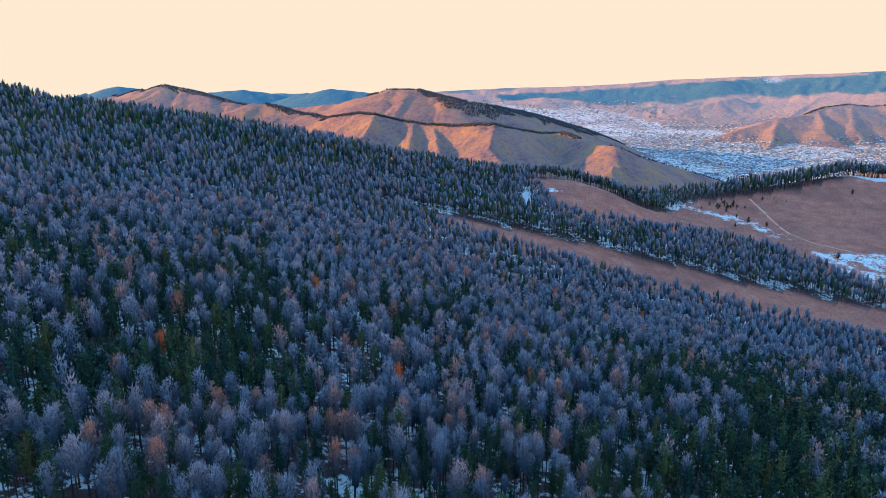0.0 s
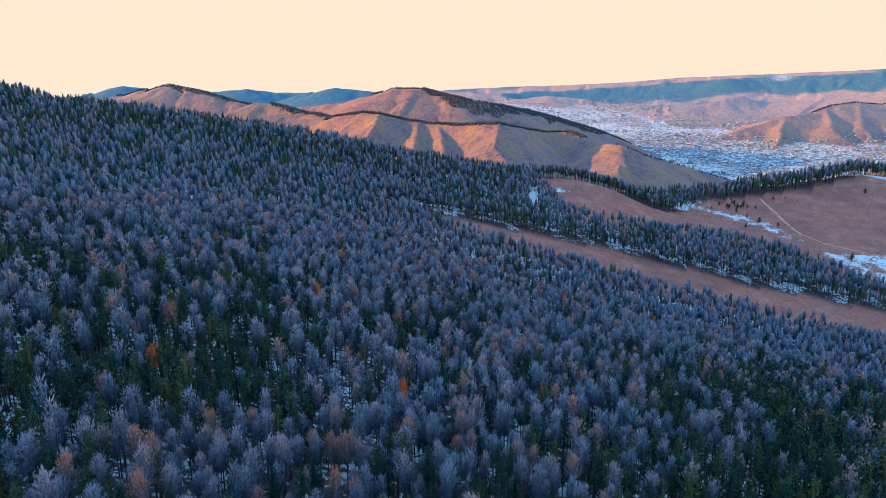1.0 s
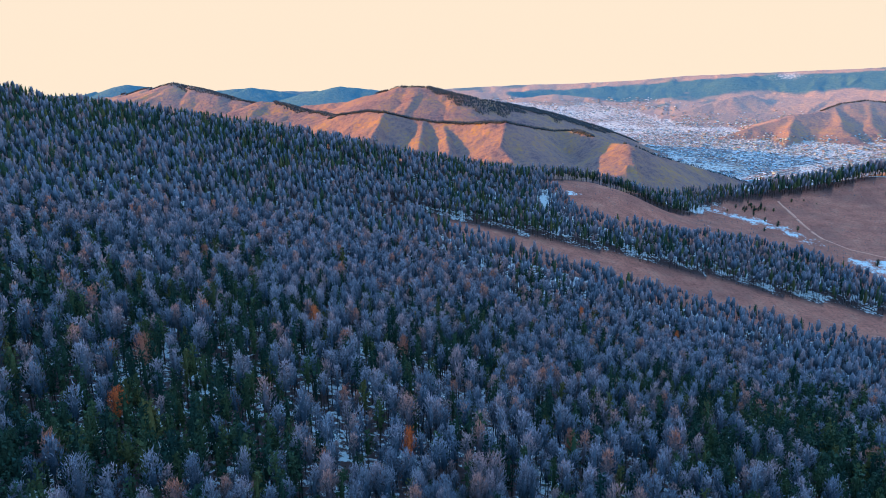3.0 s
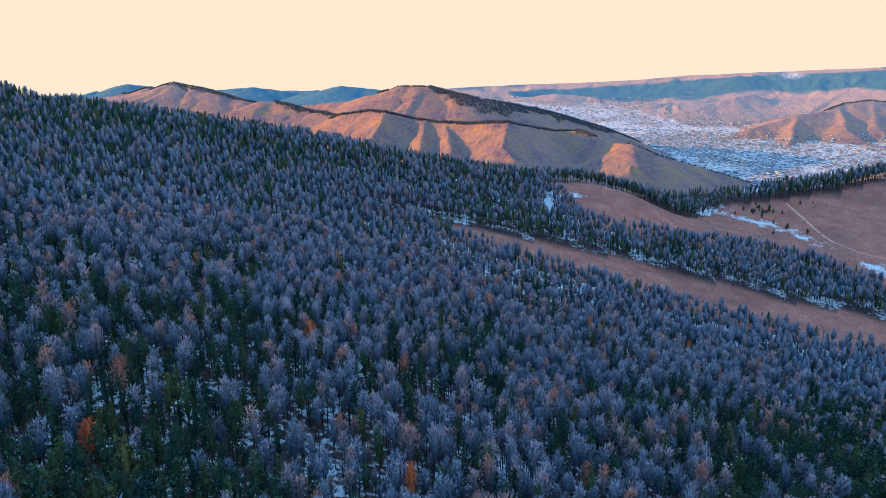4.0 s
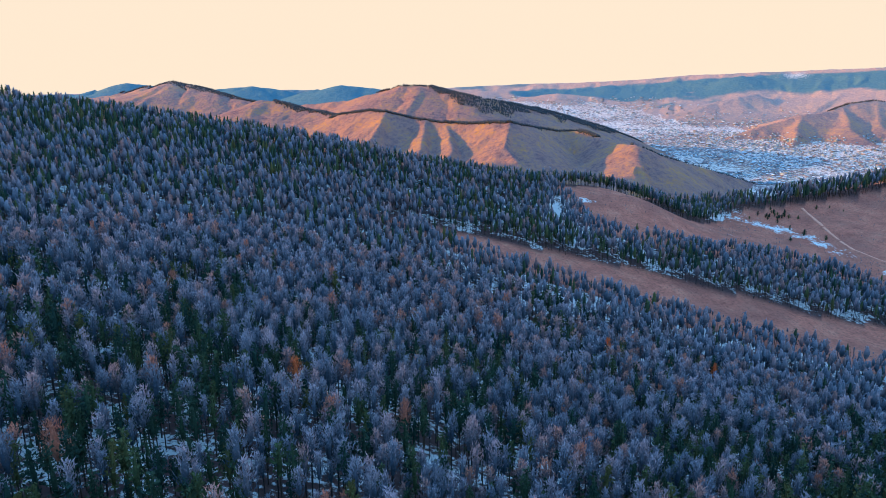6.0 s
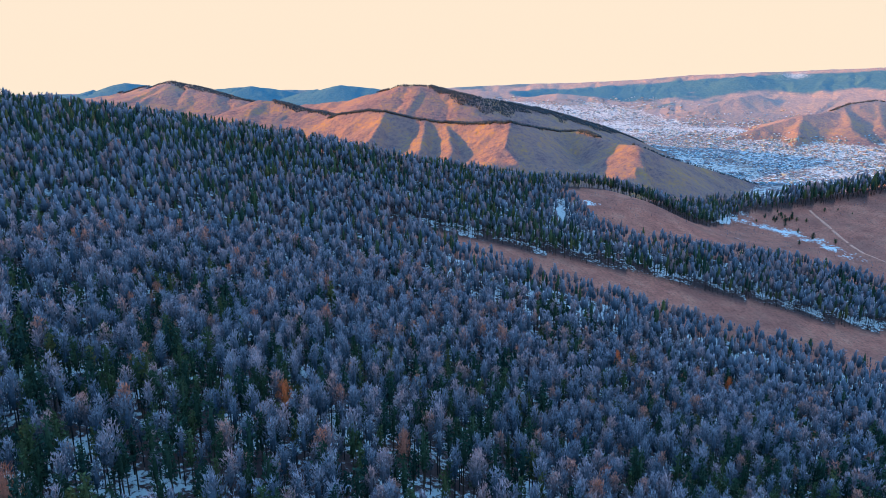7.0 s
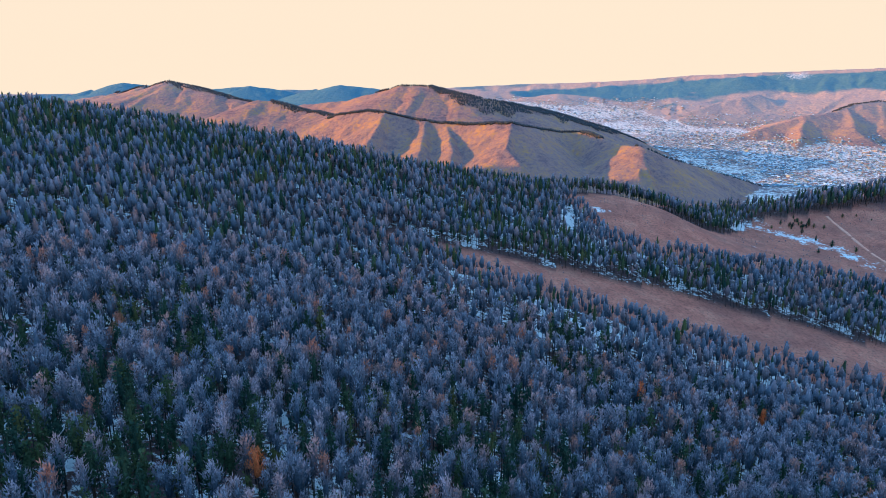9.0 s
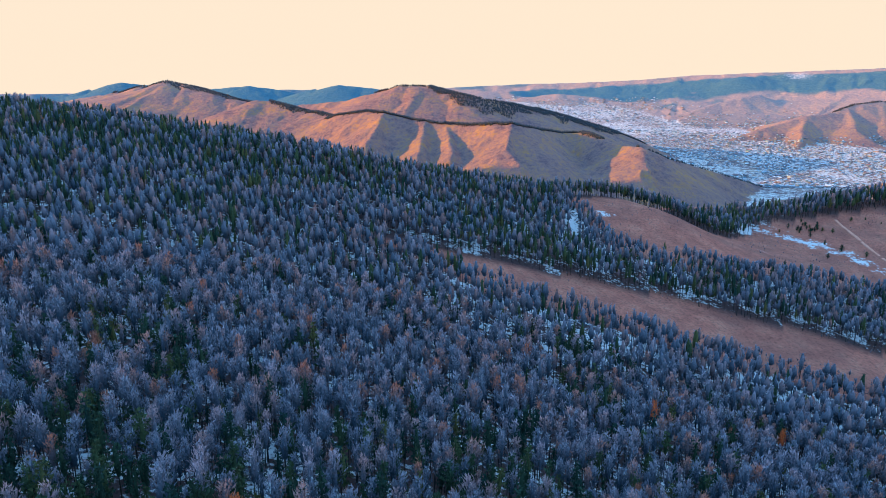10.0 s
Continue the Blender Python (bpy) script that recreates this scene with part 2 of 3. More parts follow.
def mathn(n, l, op, a, b=None, clamp=False):
    m = n.new("ShaderNodeMath")
    m.operation, m.use_clamp = op, clamp
    for i, v in enumerate((a, b)):
        if v is None:
            continue
        if isinstance(v, (int, float)):
            m.inputs[i].default_value = v
        else:
            l.new(v, m.inputs[i])
    return m.outputs[0]


def mixc(n, l, fac, a, b):
    m = n.new("ShaderNodeMix")
    m.data_type = "RGBA"
    if isinstance(fac, (int, float)):
        m.inputs[0].default_value = fac
    else:
        l.new(fac, m.inputs[0])
    for sock, v in ((m.inputs[6], a), (m.inputs[7], b)):
        if isinstance(v, tuple):
            sock.default_value = (*v, 1)
        else:
            l.new(v, sock)
    return m.outputs[2]


def attr(n, name):
    a = n.new("ShaderNodeAttribute")
    a.attribute_name = name
    return a.outputs["Fac"]


def ground_material():
    m, n, l, b = material("hill_ground", 0.95, 0.1)
    co = n.new("ShaderNodeTexCoord").outputs["Object"]
    fine = noise_tex(n, l, co, 0.6, 6, 0.65)
    mid = noise_tex(n, l, co, 0.09, 5, 0.6)
    big = noise_tex(n, l, co, 0.012, 4)
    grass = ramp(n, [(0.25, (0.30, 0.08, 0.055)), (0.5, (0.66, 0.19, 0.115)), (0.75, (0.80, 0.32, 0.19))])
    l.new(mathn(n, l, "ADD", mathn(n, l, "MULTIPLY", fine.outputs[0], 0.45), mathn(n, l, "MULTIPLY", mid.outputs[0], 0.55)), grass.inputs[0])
    tuft = noise_tex(n, l, co, 0.25, 7, 0.75)
    far = ramp(n, [(0.38, (0.15, 0.09, 0.105)), (0.5, (0.37, 0.19, 0.152)), (0.62, (0.56, 0.25, 0.075))])
    l.new(mathn(n, l, "ADD", mathn(n, l, "MULTIPLY", tuft.outputs[0], 0.35), mathn(n, l, "ADD", mathn(n, l, "MULTIPLY", mid.outputs[0], 0.35), mathn(n, l, "MULTIPLY", big.outputs[0], 0.3))), far.inputs[0])
    spot = mathn(n, l, "MULTIPLY", mathn(n, l, "SUBTRACT", noise_tex(n, l, co, 0.7, 6, 0.8).outputs[0], 0.50), 7.0, True)
    broad = mathn(n, l, "MULTIPLY", mathn(n, l, "SUBTRACT", noise_tex(n, l, co, 0.03, 5, 0.6).outputs[0], 0.45), 5.0, True)
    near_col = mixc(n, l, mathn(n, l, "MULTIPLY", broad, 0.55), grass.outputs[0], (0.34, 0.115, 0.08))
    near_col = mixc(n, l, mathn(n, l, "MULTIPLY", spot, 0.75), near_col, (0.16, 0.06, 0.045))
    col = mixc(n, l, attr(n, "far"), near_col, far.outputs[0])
    # distant ground washed paler and pinker, aerial haze put into its colour
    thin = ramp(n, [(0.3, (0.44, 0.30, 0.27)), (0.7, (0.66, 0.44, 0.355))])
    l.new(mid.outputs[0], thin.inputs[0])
    col = mixc(n, l, mathn(n, l, "MULTIPLY", attr(n, "hazy"), 0.7), col, thin.outputs[0])
    litter = ramp(n, [(0.3, (0.025, 0.030, 0.033)), (0.7, (0.060, 0.060, 0.060))])
    l.new(fine.outputs[0], litter.inputs[0])
    col = mixc(n, l, attr(n, "wood"), col, litter.outputs[0])
    # far woods blue-teal, with the haze of distance mixed into their colour
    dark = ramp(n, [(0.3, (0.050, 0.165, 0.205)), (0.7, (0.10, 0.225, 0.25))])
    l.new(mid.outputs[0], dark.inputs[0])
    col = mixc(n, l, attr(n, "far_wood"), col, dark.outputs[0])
    # snow lies in patches
    s = mathn(n, l, "ADD", attr(n, "snow"), mathn(n, l, "MULTIPLY", mathn(n, l, "SUBTRACT", mid.outputs[0], 0.5), 1.5))
    s = mathn(n, l, "ADD", s, mathn(n, l, "MULTIPLY", mathn(n, l, "SUBTRACT", fine.outputs[0], 0.5), 1.6))
    s = mathn(n, l, "MULTIPLY", mathn(n, l, "SUBTRACT", s, 0.42), 7.0, True)
    snow_tint = mixc(n, l, attr(n, "far"), (0.82, 0.73, 0.66), (0.90, 0.75, 0.65))
    col = mixc(n, l, s, col, snow_tint)
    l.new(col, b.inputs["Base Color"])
    bump = n.new("ShaderNodeBump")
    bump.inputs["Strength"].default_value = 0.6
    bump.inputs["Distance"].default_value = 0.6
    l.new(fine.outputs[0], bump.inputs["Height"])
    coarse = n.new("ShaderNodeBump")
    coarse.inputs["Strength"].default_value = 1.0
    coarse.inputs["Distance"].default_value = 9.0
    rough = noise_tex(n, l, co, 0.03, 6, 0.6)
    l.new(mathn(n, l, "MULTIPLY", rough.outputs[0], attr(n, "far")), coarse.inputs["Height"])
    l.new(bump.outputs[0], coarse.inputs["Normal"])
    l.new(coarse.outputs[0], b.inputs["Normal"])
    return m


def plant_material(name, stops, single, rough=0.85, lit_tips=None):
    """Twigs or needles; the tint differs from tree to tree."""
    m, n, l, b = material(name, rough, 0.15)
    if single:
        pick = n.new("ShaderNodeObjectInfo").outputs["Random"]
    else:
        pick = attr(n, "tint")
    r = ramp(n, stops)
    l.new(pick, r.inputs[0])
    base = r.outputs[0]
    # glow on the crown tops, painted as paler and pinker tips
    if lit_tips:
        tips = ramp(n, lit_tips)
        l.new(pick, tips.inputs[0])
        base = mixc(n, l, mathn(n, l, "MULTIPLY", attr(n, "tip_light"), 0.85), base, tips.outputs[0])
    isl = n.new("ShaderNodeNewGeometry").outputs["Random Per Island"]
    hsv = n.new("ShaderNodeHueSaturation")
    l.new(base, hsv.inputs["Color"])
    co = n.new("ShaderNodeTexCoord").outputs["Object"]
    grain = mathn(n, l, "MULTIPLY", noise_tex(n, l, co, 2.2, 3, 0.7).outputs[0], 1.7)
    l.new(mathn(n, l, "ADD", mathn(n, l, "MULTIPLY", isl, 0.35), grain), hsv.inputs["Value"])
    l.new(hsv.outputs[0], b.inputs["Base Color"])
    return m


LARCH_TINTS = [(0.0, (0.036, 0.062, 0.085)), (0.35, (0.072, 0.104, 0.132)), (0.7, (0.108, 0.130, 0.155)), (1.0, (0.155, 0.128, 0.138))]
# crown-top colours with the sky's glow in them, varying from tree to tree
LIT_TIP_TINTS = [(0.0, (0.27, 0.28, 0.32)), (0.38, (0.46, 0.41, 0.44)), (0.64, (0.60, 0.43, 0.435)), (0.81, (0.72, 0.40, 0.345)), (0.94, (0.80, 0.34, 0.23)),
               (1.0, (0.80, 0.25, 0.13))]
PINE_TINTS = [(0.0, (0.018, 0.048, 0.036)), (0.5, (0.040, 0.072, 0.038)), (0.85, (0.080, 0.105, 0.042)), (1.0, (0.13, 0.115, 0.038))]
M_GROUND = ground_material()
M_LARCH = plant_material("larch_twigs", LARCH_TINTS, True, lit_tips=LIT_TIP_TINTS)
M_LARCH_MASS = plant_material("larch_twigs_massed", LARCH_TINTS, False, lit_tips=LIT_TIP_TINTS)
M_RUST = plant_material("rusty_larch_needles", [(0.0, (0.82, 0.17, 0.05)), (1.0, (0.92, 0.24, 0.08))], True)
M_DULL_RUST = plant_material("faded_larch_needles", [(0.0, (0.48, 0.17, 0.10)), (1.0, (0.58, 0.22, 0.14))], True)
M_PINE = plant_material("pine_needles", PINE_TINTS, True)
M_PINE_MASS = plant_material("pine_needles_massed", PINE_TINTS, False)


def bark_material(name, a, c):
    m, n, l, b = material(name, 0.95, 0.1)
    co = n.new("ShaderNodeTexCoord").outputs["Object"]
    t = noise_tex(n, l, co, 3.0, 4)
    r = ramp(n, [(0.3, a), (0.7, c)])
    l.new(t.outputs[0], r.inputs[0])
    l.new(r.outputs[0], b.inputs["Base Color"])
    return m


M_BARK = bark_material("larch_bark", (0.03, 0.025, 0.024), (0.075, 0.06, 0.055))
M_PINE_BARK = bark_material("pine_bark", (0.05, 0.035, 0.026), (0.13, 0.08, 0.05))

# ------------------------------------------------------------------ the ground, one sheet to the horizon


def mesh_from(name, verts, faces, smooth_faces=False):
    """verts (n, 3) and faces (m, 3) or (m, 4) as arrays."""
    me = bpy.data.meshes.new(name)
    k = faces.shape[1]
    me.vertices.add(len(verts))
    me.vertices.foreach_set("co", np.ascontiguousarray(verts, np.float32).ravel())
    me.loops.add(faces.size)
    me.loops.foreach_set("vertex_index", np.ascontiguousarray(faces, np.int32).ravel())
    me.polygons.add(len(faces))
    me.polygons.foreach_set("loop_start", np.arange(0, faces.size, k, dtype=np.int32))
    if smooth_faces:
        me.polygons.foreach_set("use_smooth", np.ones(len(faces), bool))
    me.update(calc_edges=True)
    me.validate()
    return me


def add_attr(me, name, values):
    a = me.attributes.new(name, "FLOAT", "POINT")
    a.data.foreach_set("value", np.ascontiguousarray(values, np.float32))


DRIFT_X = (200, 224, 241, 252, 267, 277, 283, 291, 301, 317, 340, 380)
DRIFT_Y = (625, 616, 613, 602, 590, 568, 548, 535, 517, 512, 508, 498)


def drift(x, y):
    """Distance from the snow-filled hollow between the dome and the bare slope."""
    best = np.full_like(x, 1e9)
    for k in range(len(DRIFT_X) - 1):
        x0, y0, dx, dy = DRIFT_X[k], DRIFT_Y[k], DRIFT_X[k + 1] - DRIFT_X[k], DRIFT_Y[k + 1] - DRIFT_Y[k]
        t = np.clip(((x - x0) * dx + (y - y0) * dy) / (dx * dx + dy * dy), 0, 1)
        best = np.minimum(best, np.hypot(x - x0 - t * dx, y - y0 - t * dy))
    return best


def build_ground():
    view = np.concatenate([np.linspace(-54, -37, 30)[:-1], np.linspace(-37, 39, 460), np.linspace(39, 54, 26)[1:]])
    rest = np.linspace(56, 304, 74)[1:-1]
    az = np.radians(np.concatenate([view, rest]))
    rad = np.concatenate([np.linspace(4, 60, 8), np.geomspace(66, 720, 120), np.linspace(735, 1320, 24), np.linspace(1330, 2300, 120), np.geomspace(2320, 4960, 105)])
    a, r = np.meshgrid(az, rad)
    x, y = r * np.sin(a), r * np.cos(a)
    z = height(x, y)
    na, nr = len(az), len(rad)
    verts = np.concatenate([np.stack([x, y, z], -1).reshape(-1, 3), [[0, 0, float(height(np.array([0.0]), np.array([0.0]))[0])]]])
    i, j = np.meshgrid(np.arange(nr - 1), np.arange(na), indexing="ij")
    j2 = (j + 1) % na
    quads = np.stack([i * na + j, i * na + j2, (i + 1) * na + j2, (i + 1) * na + j], -1).reshape(-1, 4)
    c = len(verts) - 1
    fan = np.stack([np.full(na, c), (np.arange(na) + 1) % na, np.arange(na)], -1)
    tris = np.concatenate([quads[:, [0, 2, 1]], quads[:, [0, 3, 2]], fan])
    me = mesh_from("ground", verts, tris, True)
    X, Y = verts[:, 0], verts[:, 1]
    near = Y < crest(X) + 70
    wood = wooded(X, Y) & near
    flat = floor_share(X, Y) * (Y > 1500)
    add_attr(me, "wood", wood * 0.82)
    add_attr(me, "far", smooth(760, 1100, Y))
    # haze tint, growing with distance
    add_attr(me, "hazy", smooth(2500, 3700, Y))
    # snow: thin under the trees, thick below the clearing, streaks in the open, drifts on the valley floor
    b = Y - np.interp(X, BAND_X, BAND_Y)
    bw = np.interp(X, BAND_X, BAND_W)
    snow = np.where(wood, np.where(Y > crest(X) - 14 - saddle(X), 0.0, 0.40), -0.35)
    snow = snow - np.where(wood & (b > bw - 3) & (b < bw + 9), 0.14, 0)
    snow = snow + np.where(wood & (b > bw + 9) & (b < 130) & (X > 20), 0.05, 0)
    snow = snow + np.where(wood, 0.22 * smooth(-70, -20, b) * (b < -bw * 0.9) * smooth(-20, 40, X), 0)
    snow = snow + np.where(near & ~wood, 0.24 * np.exp(-((np.abs(b) - bw) / 5) ** 2), 0)
    snow = snow + np.where(near, 1.15 * np.exp(-(((X - 92) / 13) ** 2 + ((Y - 532) / 8) ** 2)), 0)
    snow = snow + np.where(near, (0.26 * np.exp(-(drift(X, Y) / 6) ** 2) + 0.66 * np.exp(-(drift(X, Y) / 20) ** 2)) * (1 - 0.75 * smooth(284, 304, X)), 0)
    snow = snow + np.where(near & ~wood, 0.80 * smooth(284, 300, X) * smooth(405, 425, Y) * (1 - smooth(506, 517, Y)), 0)
    snow = snow + np.where(near & ~wood, 0.50 * np.exp(-(((X - 200) / 32) ** 2 + ((Y - 556) / 16) ** 2)), 0)
    snow = snow + np.where(near, 0.28 * np.exp(-((X - 64 - 0.1 * (Y - 500)) / 3) ** 2) * smooth(462, 475, Y) * (1 - smooth(512, 522, Y)), 0)
    snow = snow + np.where(near, 1.2 * smooth(415, 450, X) * smooth(672, 690, Y), 0)
    # valley-floor drifts, and extra snow standing in for haze on far slopes
    snow = np.where(Y > 1500, -0.6 + (0.3 * smooth(3000, 4200, np.hypot(X, Y)) + 0.35 * smooth(4300, 4600, np.hypot(X, Y))) * (1 - flat) + 1.13 * flat - 0.12 * flat * smooth(0.48, 0.64, fbm(X / 240, Y / 240, 3, 95)), snow)
    snow = snow + 0.48 * np.exp(-(((X - 2050) / 90) ** 2 + ((Y - 4190) / 90) ** 2))
    add_attr(me, "snow", snow)
    # where the far woods take on their haze-blue colour
    hazy_wood = np.zeros(len(X))
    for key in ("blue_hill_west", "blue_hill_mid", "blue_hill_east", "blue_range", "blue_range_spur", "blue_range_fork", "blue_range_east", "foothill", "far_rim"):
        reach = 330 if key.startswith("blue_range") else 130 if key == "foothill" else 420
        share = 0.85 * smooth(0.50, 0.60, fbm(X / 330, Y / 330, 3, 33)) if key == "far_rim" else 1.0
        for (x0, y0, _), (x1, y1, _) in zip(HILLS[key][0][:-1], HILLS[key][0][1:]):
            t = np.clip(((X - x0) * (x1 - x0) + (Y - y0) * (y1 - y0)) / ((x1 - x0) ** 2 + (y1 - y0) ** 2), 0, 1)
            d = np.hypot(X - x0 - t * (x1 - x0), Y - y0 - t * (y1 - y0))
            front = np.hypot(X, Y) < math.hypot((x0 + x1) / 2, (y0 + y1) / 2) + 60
            hazy_wood = np.maximum(hazy_wood, share * front * (1 - smooth(0.72 * reach, reach, d + 1.7 * reach * (fbm(X / 230, Y / 230, 4, 31) - 0.5))))
    add_attr(me, "far_wood", hazy_wood * (1 - flat) * 0.95)
    ob = new("ground", me)
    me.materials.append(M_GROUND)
    return tagged(ob, "rolling hills with dry reddish grass and thin patches of snow", "ground", kind="structure")


build_ground()

# ------------------------------------------------------------------ trees


def tube(p0, p1, r0, r1, sides=5):
    """A tapered stem between two points: verts and triangles."""
    p0, p1 = np.array(p0, float), np.array(p1, float)
    d = (p1 - p0) / np.linalg.norm(p1 - p0)
    s = np.cross(d, (0.3, 0.9, 0.2))
    s /= np.linalg.norm(s)
    t = np.cross(d, s)
    a = np.arange(sides) * 2 * math.pi / sides
    ring = np.cos(a)[:, None] * s + np.sin(a)[:, None] * t
    v = np.concatenate([p0 + ring * r0, p1 + ring * r1])
    k = np.arange(sides)
    k2 = (k + 1) % sides
    f = np.concatenate([np.stack([k, k2, k2 + sides], 1), np.stack([k, k2 + sides, k + sides], 1)])
    return v, f


def join(pieces):
    vs, fs, n = [], [], 0
    for v, f in pieces:
        vs.append(v)
        fs.append(f + n)
        n += len(v)
    return np.concatenate(vs), np.concatenate(fs)


def blades(rng, base, way, length, width, face):
    """Slim triangles from base along way, their flat sides roughly towards face."""
    n = len(base)
    side = np.cross(way, face + rng.normal(0, 0.6, (n, 3)))
    side /= np.linalg.norm(side, axis=1)[:, None] + 1e-9
    v = np.stack([base - side * width[:, None] / 2, base + side * width[:, None] / 2, base + way * length[:, None]], 1).reshape(-1, 3)
    return v, np.arange(3 * n).reshape(n, 3)


def crown_radius(kind, s):
    """Width of the crown at the share s of its height, 0 at its foot."""
    if kind == "larch":
        return np.maximum(0.06, np.minimum(0.45 + 2.4 * s, 1.0) * np.clip((1.03 - s) / 0.78, 0, 1) ** 0.72)
    return np.maximum(0.06, np.minimum(0.5 + 1.8 * s, 1.0) * np.clip((1.02 - s) / 0.8, 0, 1) ** 0.72)


def tree_meshes(kind, seed, twigs, limbs, sides):
    """Trunk with limbs, and crown, of one tree about 13 m high."""
    rng = np.random.default_rng(seed)
    larch = kind == "larch"
    level = twigs
    if not larch and level > 100:
        twigs = int(level * 0.66)
    H = 14.2 * (0.92 + 0.16 * rng.random())
    single = level > 100
    foot = ((0.50 if larch else 0.38) if single else (0.48 if larch else 0.34)) + 0.12 * rng.random()
    R = (1.62 if larch else 1.58) * (1.0 if single else 1.20) * (0.76 + 0.48 * rng.random())
    lean = rng.normal(0, 0.25, 2)
    def axis(s):
        return np.stack([lean[0] * s ** 2, lean[1] * s ** 2, H * s], -1)
    cuts = (0.0, 0.3, 0.65, 0.97) if twigs > 60 else (0.0, 0.97)
    rads = (0.19, 0.15, 0.09, 0.02) if twigs > 60 else (0.18, 0.03)
    stems = [tube(axis(np.array(a)), axis(np.array(b)), ra, rb, sides) for a, b, ra, rb in zip(cuts[:-1], cuts[1:], rads[:-1], rads[1:])]
    n_limb = limbs
    s = foot + (1 - foot) * (np.arange(n_limb) + rng.random(n_limb)) / n_limb * 0.97
    share = (s - foot) / (1 - foot)
    ang = np.arange(n_limb) * 2.4 + rng.random(n_limb)
    reach = R * crown_radius(kind, share) * (0.75 + 0.45 * rng.random(n_limb))
    lift = (0.45 + 0.7 * share if larch else 0.10 + 0.7 * share) * reach
    start = axis(s)
    end = start + np.stack([np.cos(ang) * reach, np.sin(ang) * reach, lift], 1)
    if sides > 3:
        for p, q in zip(start[:: 2], end[:: 2]):
            stems.append(tube(p, p + (q - p) * 0.9, 0.045, 0.012, 3))
    trunk = join(stems)
    if single:
        which = rng.choice(n_limb, twigs, p=(0.35 + reach) / (0.35 + reach).sum())
        along = np.sqrt(rng.random(twigs)) * 0.85 + 0.15
        base = start[which] + (end - start)[which] * along[:, None] + rng.normal(0, 0.22, (twigs, 3)) * (0.5 + along)[:, None]
        out = (end - start)[which]
    else:
        up = 1 - rng.random(twigs) ** 0.62 * 0.98
        turn = rng.random(twigs) * 2 * math.pi
        lump = 0.66 + 0.40 * vnoise(turn * 1.6, up * 4 + seed, seed)
        wide = R * crown_radius(kind, up) * lump
        base = axis(foot + (1 - foot) * up) + np.stack([np.cos(turn) * wide, np.sin(turn) * wide, 0 * up], 1)
        out = np.stack([np.cos(turn), np.sin(turn), 0.2 + 0 * up], 1)
    out /= np.linalg.norm(out, axis=1)[:, None]
    way = out * (0.50 if single else 0.62) + rng.normal(0, 0.34, (twigs, 3)) + np.array([0, 0, (0.70 if single else 0.42) if larch else 0.35])
    way /= np.linalg.norm(way, axis=1)[:, None]
    size = math.sqrt(1000 / twigs) if single else {40: 2.6, 26: 2.9}[level]
    length = (0.30 + 0.36 * rng.random(twigs)) * (1.0 if larch else 0.70) * size ** 0.6
    width = (0.085 + 0.065 * rng.random(twigs)) * (1.0 if larch else 1.9) * size ** 1.1
    mid = axis(np.array(foot + (1 - foot) * 0.35))
    face = (base - mid) / np.array([R, R, H * (1 - foot) * 0.55])
    face /= np.linalg.norm(face, axis=1)[:, None] + 1e-6
    face[:, 2] += 0.25
    free = blades(rng, base, way, length, width, face)
    rings, seg = (7, 9) if sides > 3 else {290: (4, 6), 125: (4, 5), 40: (4, 5), 26: (3, 5)}[level]
    share = np.linspace(0.06, 0.84, rings)
    a = np.arange(seg) * 2 * math.pi / seg + 0.5 * (np.arange(rings) % 2)[:, None] * 2 * math.pi / seg
    wide = R * crown_radius(kind, share)[:, None] * rng.uniform(0.60, 1.0, (rings, seg)) * (0.46 if level > 200 else 0.54 if single else 0.78)
    shell = axis(foot + (1 - foot) * share)[:, None] + np.stack([np.cos(a) * wide, np.sin(a) * wide, rng.normal(0, 0.22, (rings, seg))], -1)
    shell = np.concatenate([shell.reshape(-1, 3), axis(np.array([foot - 0.01])), axis(np.array([foot + (1 - foot) * 0.92]))])
    q, k = np.meshgrid(np.arange(rings - 1), np.arange(seg), indexing="ij")
    k2 = (k + 1) % seg
    skin = np.concatenate([np.stack([q * seg + k, q * seg + k2, (q + 1) * seg + k2], -1).reshape(-1, 3),
                           np.stack([q * seg + k, (q + 1) * seg + k2, (q + 1) * seg + k], -1).reshape(-1, 3)])
    k = np.arange(seg)
    k2 = (k + 1) % seg
    skin = np.concatenate([skin, np.stack([np.full(seg, rings * seg), k2, k], 1),
                           np.stack([np.full(seg, rings * seg + 1), (rings - 1) * seg + k, (rings - 1) * seg + k2], 1)])
    v, f = join([free, (shell, skin)])
    # how far painted light brightens each twig: most at the top, little inside
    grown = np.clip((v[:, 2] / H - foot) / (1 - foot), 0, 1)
    tip_light = np.clip((grown - 0.22) / 0.72, 0, 1) ** 1.4
    tip_light[len(free[0]):] *= 0.30 if single else 0.55
    return trunk, (v, f, tip_light)


LOD = {"near": (1050, 44, 5), "close": (290, 30, 3), "mid": (125, 22, 3), "far": (40, 14, 3), "edge": (26, 11, 3)}
KINDS = ("larch", "pine")
SHAPES = {(k, lod): [tree_meshes(k, 100 * KINDS.index(k) + i, *LOD[lod]) for i in range(7)] for k in KINDS for lod in LOD}


# larches that still hold rusty needles: place, size, whether faded
RUSTY = ((-9.8, 134.7, 0.92, False), (20.9, 142.8, 0.9, True), (-39.0, 196.0, 0.85, False), (-61.0, 133.4, 0.9, False), (-63.2, 149.3, 1.0, True),
         (-14.5, 182.2, 0.88, True), (52.1, 291.9, 0.95, False), (96.4, 300.7, 0.85, False), (31.7, 235.4, 0.85, True), (-88, 250, 0.9, True))


